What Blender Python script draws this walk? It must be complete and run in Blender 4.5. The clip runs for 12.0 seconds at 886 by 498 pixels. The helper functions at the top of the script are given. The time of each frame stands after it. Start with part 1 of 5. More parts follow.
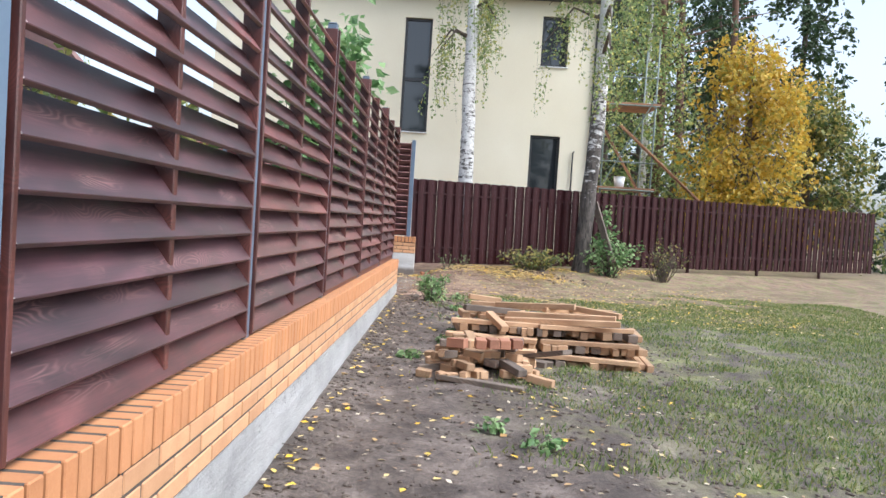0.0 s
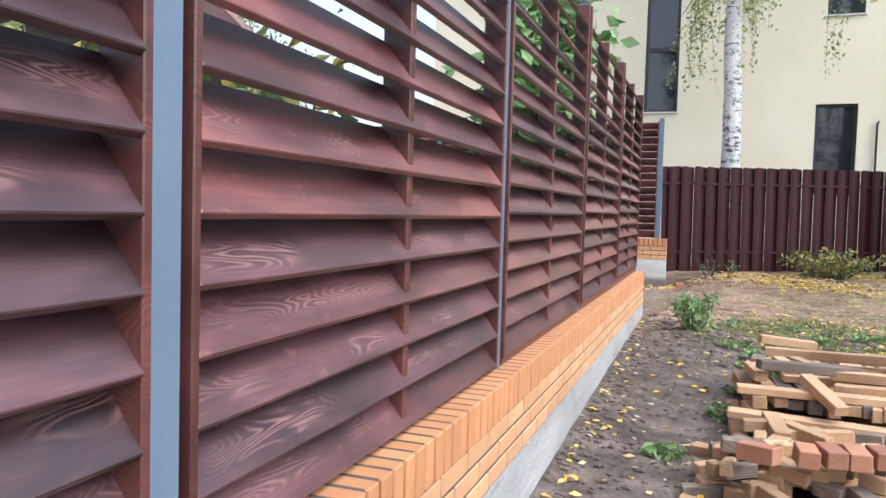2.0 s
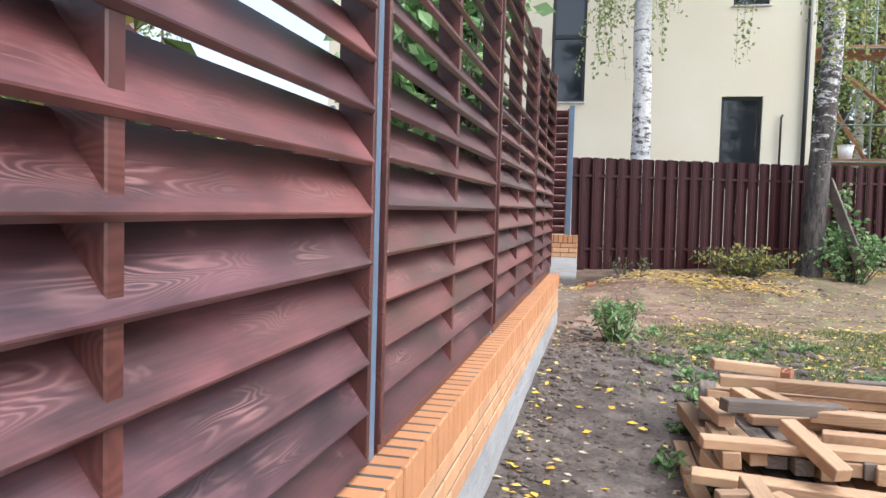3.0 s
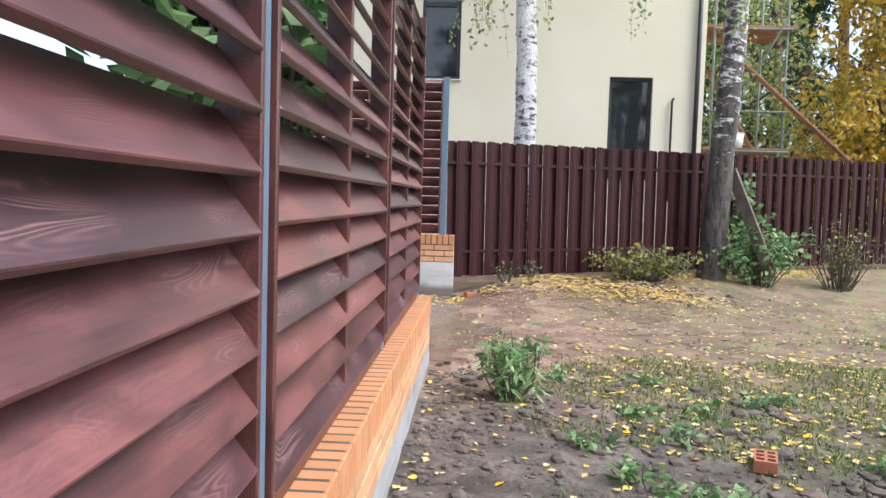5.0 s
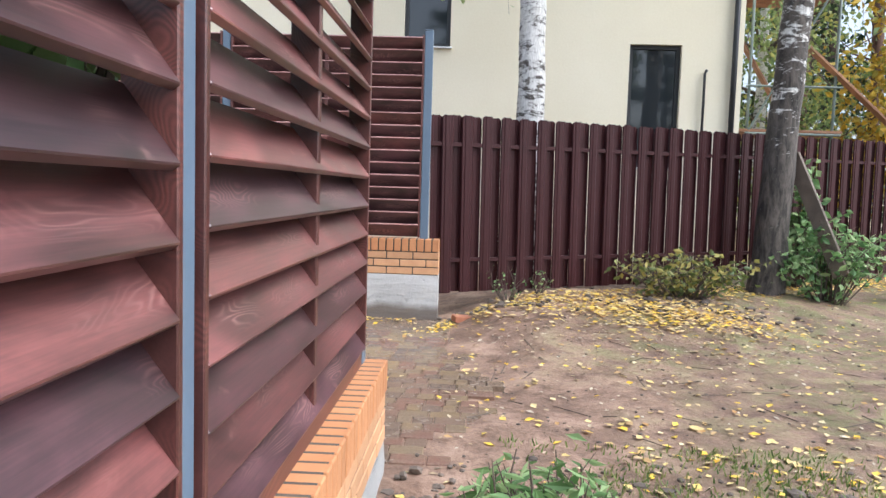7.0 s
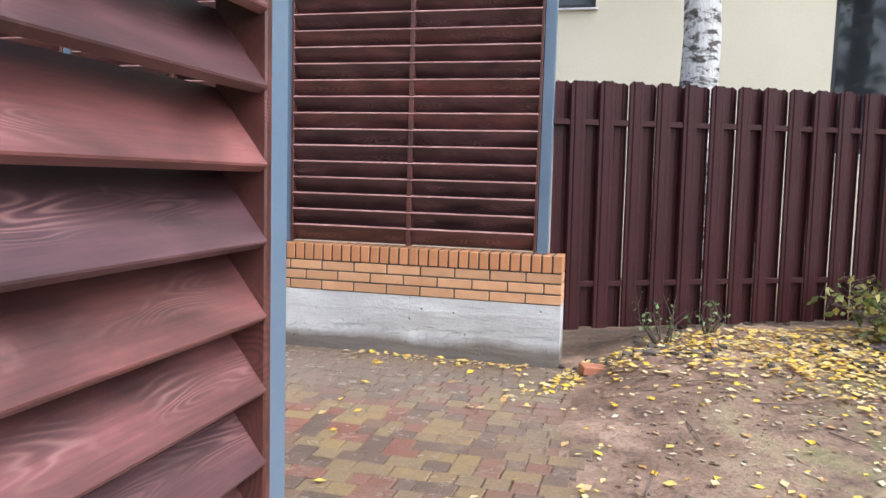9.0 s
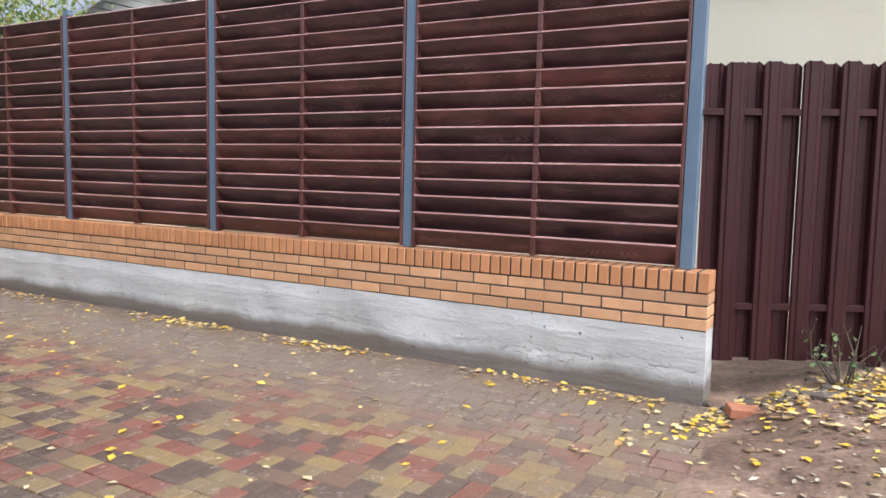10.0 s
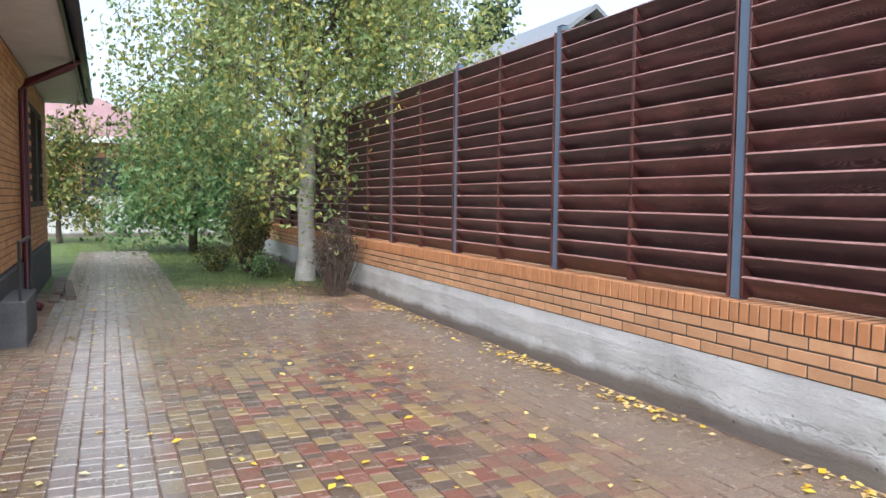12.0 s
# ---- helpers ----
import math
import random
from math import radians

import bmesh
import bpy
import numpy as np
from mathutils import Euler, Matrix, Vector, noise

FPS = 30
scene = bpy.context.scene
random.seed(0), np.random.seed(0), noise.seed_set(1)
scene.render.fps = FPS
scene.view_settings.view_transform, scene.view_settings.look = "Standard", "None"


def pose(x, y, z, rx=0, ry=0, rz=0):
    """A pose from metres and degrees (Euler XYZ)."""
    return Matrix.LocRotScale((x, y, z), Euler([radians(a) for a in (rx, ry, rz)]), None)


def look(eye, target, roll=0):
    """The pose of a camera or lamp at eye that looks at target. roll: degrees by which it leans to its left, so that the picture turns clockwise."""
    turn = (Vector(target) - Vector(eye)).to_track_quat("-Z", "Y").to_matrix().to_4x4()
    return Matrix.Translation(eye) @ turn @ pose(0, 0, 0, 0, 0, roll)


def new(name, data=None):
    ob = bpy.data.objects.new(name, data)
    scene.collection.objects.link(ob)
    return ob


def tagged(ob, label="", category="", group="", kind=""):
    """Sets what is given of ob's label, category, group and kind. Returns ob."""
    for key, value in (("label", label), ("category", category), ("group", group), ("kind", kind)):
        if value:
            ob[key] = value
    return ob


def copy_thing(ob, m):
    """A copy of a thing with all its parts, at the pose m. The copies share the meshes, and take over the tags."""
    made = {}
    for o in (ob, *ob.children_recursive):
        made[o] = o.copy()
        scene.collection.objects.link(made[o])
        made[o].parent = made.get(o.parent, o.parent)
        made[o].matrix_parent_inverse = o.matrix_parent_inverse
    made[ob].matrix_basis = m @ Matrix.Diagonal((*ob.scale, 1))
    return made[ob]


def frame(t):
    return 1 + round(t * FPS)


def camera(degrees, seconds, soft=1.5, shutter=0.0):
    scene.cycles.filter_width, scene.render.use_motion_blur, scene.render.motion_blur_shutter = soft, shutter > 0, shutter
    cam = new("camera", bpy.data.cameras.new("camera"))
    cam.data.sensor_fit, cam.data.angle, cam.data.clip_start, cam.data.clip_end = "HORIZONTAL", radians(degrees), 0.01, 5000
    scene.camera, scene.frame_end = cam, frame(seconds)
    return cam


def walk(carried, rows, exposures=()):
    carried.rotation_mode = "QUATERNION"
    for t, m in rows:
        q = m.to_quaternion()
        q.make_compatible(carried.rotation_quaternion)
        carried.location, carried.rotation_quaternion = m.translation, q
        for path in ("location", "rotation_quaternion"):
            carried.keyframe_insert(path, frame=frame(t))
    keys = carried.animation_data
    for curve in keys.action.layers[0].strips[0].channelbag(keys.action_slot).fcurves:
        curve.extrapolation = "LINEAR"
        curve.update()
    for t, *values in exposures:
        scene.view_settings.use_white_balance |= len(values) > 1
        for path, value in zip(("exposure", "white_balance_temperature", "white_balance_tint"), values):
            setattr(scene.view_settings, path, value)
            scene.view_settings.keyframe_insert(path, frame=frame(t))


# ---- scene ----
cam = camera(61.5, 12.0)
METRES, EYE, TILT, LEAN, TURN = 12.555, 1.395, 0.0, 0.0, 1.0
ROWS = [
    (0.0, 0.0, 0.0, 0.0, 0.13, -2.04, -3.68),
    (0.5, 0.0092, 0.0592, -0.0011, 9.66, -2.36, -2.23),
    (1.0, 0.0099, 0.1122, 0.0013, 17.78, -2.56, -1.58),
    (1.5, 0.0024, 0.1623, 0.0014, 21.36, -2.79, -1.51),
    (2.0, -0.01, 0.2075, 0.0023, 18.84, -2.94, -1.6),
    (2.5, -0.0188, 0.255, 0.0023, 15.48, -3.07, -1.68),
    (3.0, -0.0282, 0.3033, 0.0025, 11.46, -3.18, -1.69),
    (3.5, -0.033, 0.3483, 0.0034, 7.37, -3.35, -1.64),
    (5.5, -0.0339, 0.5293, 0.01, 1.36, -3.87, -1.74),
    (6.0, -0.0342, 0.577, 0.0106, 0.96, -4.03, -1.76),
    (6.5, -0.0319, 0.6229, 0.0112, 1.03, -4.29, -1.77),
    (8.5, -0.0218, 0.7994, 0.0129, 8.87, -5.28, -1.6),
    (9.0, -0.0175, 0.8331, 0.0144, 13.49, -5.47, -1.6),
    (9.5, -0.0055, 0.8616, 0.0176, 20.22, -5.67, -1.52),
    (10.0, 0.008, 0.888, 0.0157, 28.78, -5.76, -1.36),
    (10.5, 0.0191, 0.9121, 0.0199, 36.29, -5.77, -1.16),
    (11.0, 0.0314, 0.9381, 0.0202, 45.4, -5.28, -0.9),
    (11.5, 0.0393, 0.9583, 0.0191, 55.81, -4.44, -0.63),
    (12.0, 0.0437, 0.9799, 0.0184, 64.79, -3.74, -0.61),
]
walk(cam, [(t, pose(0, 0, EYE, TILT, LEAN, TURN) @ pose(METRES * x, METRES * y, METRES * z, 90 + pitch, roll, yaw)) for t, x, y, z, yaw, pitch, roll in ROWS], [(0.0, 1.2, 5850, 9), (12.0, 1.2, 5850, 9)])

# ---- light ----
world = bpy.data.worlds.new("overcast_sky")
scene.world = world
world.use_nodes = True
wn, wl = world.node_tree.nodes, world.node_tree.links
sky = wn.new("ShaderNodeTexSky")
sky.sky_type = "NISHITA"
sky.sun_disc = False
sky.sun_elevation, sky.sun_rotation = radians(48), radians(120)
sky.air_density, sky.dust_density, sky.ozone_density = 1.0, 4.0, 1.0
soft_sky = wn.new("ShaderNodeHueSaturation")
soft_sky.inputs["Saturation"].default_value = 0.5
wl.new(sky.outputs[0], soft_sky.inputs["Color"])
wl.new(soft_sky.outputs[0], wn["Background"].inputs[0])
wn["Background"].inputs[1].default_value = 0.15
sun = new("sun", bpy.data.lights.new("sun", "SUN"))
sun.data.energy, sun.data.angle, sun.data.color = 1.1, radians(25), (1.0, 0.98, 0.96)
sun.matrix_world = look((8, 9.5, 13), (0, 9, 0))


# ---- materials ----
def material(name, rough=0.6, metal=0.0, spec=0.5):
    m = bpy.data.materials.new(name)
    m.use_nodes = True
    nt = m.node_tree
    b = nt.nodes["Principled BSDF"]
    b.inputs["Roughness"].default_value = rough
    b.inputs["Metallic"].default_value = metal
    b.inputs["Specular IOR Level"].default_value = spec
    return m, nt, b


def node(nt, kind, **values):
    n = nt.nodes.new(kind)
    for k, v in values.items():
        n.inputs[k.replace("_", " ")].default_value = v
    return n


def ramp(nt, source, stops):
    r = nt.nodes.new("ShaderNodeValToRGB")
    while len(r.color_ramp.elements) < len(stops):
        r.color_ramp.elements.new(0.5)
    for e, (p, c) in zip(r.color_ramp.elements, stops):
        e.position, e.color = p, (*c, 1)
    nt.links.new(source, r.inputs[0])
    return r.outputs[0]


def place(nt, scale=(1, 1, 1), shift=False, kind="Object"):
    """Object coordinates, stretched, and moved by a random amount for each object."""
    c = nt.nodes.new("ShaderNodeTexCoord")
    mp = nt.nodes.new("ShaderNodeMapping")
    mp.inputs["Scale"].default_value = scale
    nt.links.new(c.outputs[kind], mp.inputs["Vector"])
    if shift:
        info = nt.nodes.new("ShaderNodeObjectInfo")
        s = node(nt, "ShaderNodeVectorMath")
        s.operation = "SCALE"
        s.inputs[0].default_value = (37.0, 53.0, 29.0)
        nt.links.new(info.outputs["Random"], s.inputs["Scale"])
        nt.links.new(s.outputs[0], mp.inputs["Location"])
    return mp.outputs[0]


def noise_tex(nt, vec, scale, detail=4.0, rough=0.55, distort=0.0):
    n = node(nt, "ShaderNodeTexNoise", Scale=scale, Detail=detail, Roughness=rough, Distortion=distort)
    nt.links.new(vec, n.inputs["Vector"])
    return n.outputs["Fac"]


def mixc(nt, fac, a, b, mode="MIX"):
    m = nt.nodes.new("ShaderNodeMix")
    m.data_type, m.blend_type = "RGBA", mode
    for v, i in ((fac, 0), (a, 6), (b, 7)):
        if isinstance(v, (int, float)):
            m.inputs[i].default_value = v
        elif isinstance(v, tuple):
            m.inputs[i].default_value = (*v, 1)
        else:
            nt.links.new(v, m.inputs[i])
    return m.outputs[2]


def maths(nt, op, a, b=0.0):
    m = nt.nodes.new("ShaderNodeMath")
    m.operation = op
    for i, v in enumerate((a, b)):
        if isinstance(v, (int, float)):
            m.inputs[i].default_value = v
        else:
            nt.links.new(v, m.inputs[i])
    return m.outputs[0]


def relief(nt, bsdf, height, strength, distance=0.01):
    b = node(nt, "ShaderNodeBump", Strength=strength, Distance=distance)
    nt.links.new(height, b.inputs["Height"])
    nt.links.new(b.outputs[0], bsdf.inputs["Normal"])


def tint(nt, colour, amount=0.3, source="object"):
    """Lighter or darker from piece to piece."""
    if source == "object":
        r = nt.nodes.new("ShaderNodeObjectInfo").outputs["Random"]
    else:
        r = nt.nodes.new("ShaderNodeNewGeometry").outputs["Random Per Island"]
    h = node(nt, "ShaderNodeHueSaturation")
    nt.links.new(maths(nt, "ADD", maths(nt, "MULTIPLY", r, 2 * amount), 1 - amount), h.inputs["Value"])
    nt.links.new(colour, h.inputs["Color"])
    return h.outputs[0]


def speckled(name, dark, light, scale=8.0, rough=0.7, bump=0.3, fine=60.0, vary=0.0, source="object", kind="Object", metal=0.0, spec=0.5):
    """Two scales of mottling between two colours, with fine relief."""
    m, nt, b = material(name, rough, metal, spec)
    v = place(nt, shift=(source == "object" and vary > 0), kind=kind)
    big, small = noise_tex(nt, v, scale, 5), noise_tex(nt, v, fine, 5, 0.7)
    f = maths(nt, "ADD", maths(nt, "MULTIPLY", big, 0.65), maths(nt, "MULTIPLY", small, 0.35))
    c = ramp(nt, f, [(0.32, dark), (0.68, light)])
    if vary:
        c = tint(nt, c, vary, source)
    nt.links.new(c, b.inputs["Base Color"])
    nt.links.new(maths(nt, "ADD", maths(nt, "MULTIPLY", big, 0.25), rough - 0.12), b.inputs["Roughness"])
    relief(nt, b, small, bump, 0.004)
    return m


def stained_wood(name, dark, light, rough=0.42, scale=(9, 1.0, 9), vary=0.22, coat=0.0, figure=0.3):
    """Stained softwood: long fibres, flowing growth lines and blotches; the long way is local y."""
    m, nt, b = material(name, rough)
    v = place(nt, (scale[0] * 0.6, scale[1] * 0.85, scale[2] * 0.6), True)
    field = noise_tex(nt, v, 1.0, 1.5, 0.4, 0.25)
    lines = maths(nt, "ADD", maths(nt, "MULTIPLY", maths(nt, "SINE", maths(nt, "MULTIPLY", field, 260.0)), 0.5), 0.5)
    v3 = place(nt, (scale[0] * 0.35, scale[1] * 1.6, scale[2] * 0.35), True)
    blotch = noise_tex(nt, v3, 1.3, 4, 0.55, 0.3)
    mask = ramp(nt, noise_tex(nt, v3, 1.9, 2), [(0.43, (0, 0, 0)), (0.6, (1, 1, 1))])
    v2 = place(nt, (scale[0] * 9, scale[1] * 2.5, scale[2] * 9), True)
    fibre = noise_tex(nt, v2, 2.0, 5, 0.6)
    figured = maths(nt, "MULTIPLY", maths(nt, "MULTIPLY", lines, mask), figure)
    f = maths(nt, "ADD", figured, maths(nt, "ADD", maths(nt, "MULTIPLY", blotch, 0.62), maths(nt, "MULTIPLY", fibre, 0.22)))
    c = ramp(nt, f, [(0.25, dark), (0.5, tuple(0.55 * p + 0.45 * q for p, q in zip(dark, light))), (0.85, light)])
    c = tint(nt, c, vary)
    nt.links.new(c, b.inputs["Base Color"])
    nt.links.new(maths(nt, "ADD", maths(nt, "MULTIPLY", blotch, 0.3), rough - 0.15), b.inputs["Roughness"])
    b.inputs["Coat Weight"].default_value, b.inputs["Coat Roughness"].default_value = coat, 0.28
    relief(nt, b, maths(nt, "ADD", maths(nt, "MULTIPLY", fibre, 0.6), figured), 0.3, 0.002)
    return m


def louvre_wood(name, plum, russet, pale):
    """Stained boards: plain flanks, cathedral figure along a middle strip, pale scuffs; tone differs from board to board."""
    m, nt, b = material(name, 0.45)
    sep = nt.nodes.new("ShaderNodeSeparateXYZ")
    nt.links.new(nt.nodes.new("ShaderNodeTexCoord").outputs["Object"], sep.inputs[0])
    r = nt.nodes.new("ShaderNodeObjectInfo").outputs["Random"]
    u = maths(nt, "SUBTRACT", maths(nt, "MULTIPLY", sep.outputs["X"], 0.602), maths(nt, "MULTIPLY", sep.outputs["Z"], 0.799))

    def spot(across, along, seed):
        c = nt.nodes.new("ShaderNodeCombineXYZ")
        nt.links.new(maths(nt, "MULTIPLY", u, across), c.inputs[0])
        nt.links.new(maths(nt, "ADD", maths(nt, "MULTIPLY", sep.outputs["Y"], along), maths(nt, "MULTIPLY", r, seed)), c.inputs[1])
        nt.links.new(maths(nt, "MULTIPLY", r, seed * 0.37), c.inputs[2])
        return c.outputs[0]

    field = noise_tex(nt, spot(15.0, 2.3, 411.0), 1.0, 1.6, 0.4, 0.4)
    wave = maths(nt, "ADD", maths(nt, "MULTIPLY", maths(nt, "SINE", maths(nt, "MULTIPLY", field, 150.0)), 0.5), 0.5)
    lines = maths(nt, "POWER", wave, 2.2)
    off = maths(nt, "ABSOLUTE", maths(nt, "SUBTRACT", u, maths(nt, "MULTIPLY", maths(nt, "SUBTRACT", r, 0.35), 0.05)))
    strip = ramp(nt, maths(nt, "MULTIPLY", off, 10.0), [(0.12, (1, 1, 1)), (0.42, (0, 0, 0))])
    patch = ramp(nt, noise_tex(nt, spot(2.5, 2.4, 173.0), 1.0, 2), [(0.46, (0, 0, 0)), (0.6, (1, 1, 1))])
    figure = maths(nt, "MULTIPLY", maths(nt, "MULTIPLY", lines, strip), patch)
    fibre = noise_tex(nt, spot(170.0, 5.0, 97.0), 1.0, 4, 0.6)
    blotch = noise_tex(nt, spot(7.0, 2.6, 239.0), 1.0, 5, 0.6, 0.4)
    scuff = ramp(nt, noise_tex(nt, spot(16.0, 9.0, 331.0), 1.0, 3, 0.5), [(0.68, (0, 0, 0)), (0.76, (1, 1, 1))])
    f = maths(nt, "ADD", maths(nt, "MULTIPLY", blotch, 0.75), maths(nt, "MULTIPLY", fibre, 0.25))
    tone = maths(nt, "FRACT", maths(nt, "MULTIPLY", r, 7.31))
    a = ramp(nt, f, [(0.36, tuple(0.35 * q for q in plum)), (0.5, plum), (0.64, tuple(2.0 * q for q in plum))])
    c = ramp(nt, f, [(0.36, tuple(0.4 * q for q in russet)), (0.5, russet), (0.64, tuple(1.8 * q for q in russet))])
    col = mixc(nt, ramp(nt, tone, [(0.3, (0, 0, 0)), (0.95, (1, 1, 1))]), a, c)
    col = mixc(nt, maths(nt, "MULTIPLY", figure, 0.6), col, pale)
    col = mixc(nt, maths(nt, "MULTIPLY", scuff, 0.35), col, pale)
    nt.links.new(tint(nt, col, 0.2), b.inputs["Base Color"])
    nt.links.new(maths(nt, "ADD", maths(nt, "MULTIPLY", blotch, 0.45), 0.22), b.inputs["Roughness"])
    b.inputs["Coat Weight"].default_value, b.inputs["Coat Roughness"].default_value = 0.6, 0.33
    relief(nt, b, maths(nt, "ADD", maths(nt, "MULTIPLY", fibre, 0.6), figure), 0.3, 0.002)
    return m


SLAT = louvre_wood("red_brown_stained_wood", (0.052, 0.0205, 0.0245), (0.125, 0.04, 0.036), (0.33, 0.17, 0.155))
BATTEN = stained_wood("batten_wood", (0.045, 0.014, 0.012), (0.16, 0.052, 0.042), vary=0.1, coat=0.2)
STEEL = speckled("blue_grey_painted_steel", (0.105, 0.15, 0.21), (0.14, 0.19, 0.255), 3, 0.38, 0.06, 40)
RAW_WOOD = stained_wood("pale_sawn_wood", (0.27, 0.15, 0.08), (0.66, 0.45, 0.27), 0.75, (7, 1.2, 7), 0.3, figure=0.1)
RED_WOOD = stained_wood("reddish_sawn_wood", (0.26, 0.11, 0.065), (0.5, 0.25, 0.155), 0.75, (7, 1.2, 7), 0.15, figure=0.1)
OLD_WOOD = stained_wood("weathered_wood", (0.09, 0.07, 0.056), (0.26, 0.205, 0.165), 0.8, (7, 1.2, 7), 0.2)
BRICK = speckled("apricot_brick", (0.46, 0.235, 0.115), (0.6, 0.345, 0.185), 6, 0.72, 0.25, 90, 0.13)
COPING = speckled("orange_coping_brick", (0.42, 0.18, 0.075), (0.54, 0.255, 0.115), 6, 0.68, 0.25, 90, 0.1)
MORTAR = speckled("dark_mortar", (0.05, 0.042, 0.036), (0.11, 0.095, 0.08), 10, 0.9, 0.6, 80)
PICKET = speckled("chocolate_brown_coated_steel", (0.03, 0.008, 0.0095), (0.044, 0.012, 0.014), 3, 0.45, 0.05, 40, 0.08, spec=0.22)
# sky light on the slats' upper edges, put into a paler wood colour
SLAT_EDGE = stained_wood("sky_lit_slat_edge", (0.24, 0.11, 0.1), (0.46, 0.28, 0.26), 0.4, vary=0.15, coat=0.3)
PINE_BARK = speckled("reddish_pine_bark", (0.09, 0.05, 0.036), (0.2, 0.115, 0.08), 4, 0.9, 0.6, 30)
CLOD = speckled("soil_clod", (0.05, 0.04, 0.032), (0.17, 0.135, 0.11), 4, 0.9, 0.6, 60)


def concrete_material(name, splash, tone=1.0):
    """splash: the height to which soil has splashed the foot."""
    m, nt, b = material(name, 0.85)
    v = place(nt)
    big = noise_tex(nt, v, 1.6, 6, 0.6, 0.4)
    fine = noise_tex(nt, v, 45, 6, 0.7)
    v2 = place(nt, (0.9, 0.9, 5))
    form = noise_tex(nt, v2, 1.5, 4, 0.6)
    pits = node(nt, "ShaderNodeTexVoronoi", Scale=9.0)
    nt.links.new(v, pits.inputs["Vector"])
    pit = ramp(nt, pits.outputs["Distance"], [(0.02, (0, 0, 0)), (0.1, (1, 1, 1))])
    f = maths(nt, "ADD", maths(nt, "MULTIPLY", big, 0.55), maths(nt, "ADD", maths(nt, "MULTIPLY", form, 0.32), maths(nt, "MULTIPLY", fine, 0.13)))
    c = ramp(nt, f, [(p, tuple(tone * q for q in col)) for p, col in ((0.3, (0.24, 0.24, 0.235)), (0.44, (0.47, 0.465, 0.45)), (0.64, (0.64, 0.635, 0.62)))])
    # splashed soil on the foot, ragged along its upper edge
    sep = nt.nodes.new("ShaderNodeSeparateXYZ")
    nt.links.new(v, sep.inputs[0])
    low = maths(nt, "ADD", sep.outputs["Z"], maths(nt, "MULTIPLY", big, 0.16))
    dirt = ramp(nt, low, [(splash, (1, 1, 1)), (splash + 0.07, (0, 0, 0))])
    c = mixc(nt, maths(nt, "MULTIPLY", dirt, 0.85), c, (0.115, 0.085, 0.062))
    c = mixc(nt, 0.5, c, pit, "MULTIPLY")
    nt.links.new(c, b.inputs["Base Color"])
    h = maths(nt, "ADD", maths(nt, "MULTIPLY", fine, 0.4), maths(nt, "ADD", form, maths(nt, "MULTIPLY", pit, 0.6)))
    # a band where the pour stayed rough
    rag = noise_tex(nt, place(nt, (1, 1, 3.0)), 14, 6, 0.75, 1.2)
    band = ramp(nt, maths(nt, "ADD", sep.outputs["Z"], maths(nt, "MULTIPLY", big, 0.3)), [(0.5, (0, 0, 0)), (0.56, (1, 1, 1)), (0.6, (1, 1, 1)), (0.66, (0, 0, 0))])
    hole = maths(nt, "MULTIPLY", band, ramp(nt, rag, [(0.54, (0, 0, 0)), (0.68, (1, 1, 1))]))
    h = maths(nt, "SUBTRACT", h, maths(nt, "MULTIPLY", hole, 0.45))
    relief(nt, b, h, 0.9, 0.022)
    return m


CONCRETE = concrete_material("cast_concrete", 0.425)
CONCRETE_CLEAN = concrete_material("clean_cast_concrete", 0.1, 0.68)


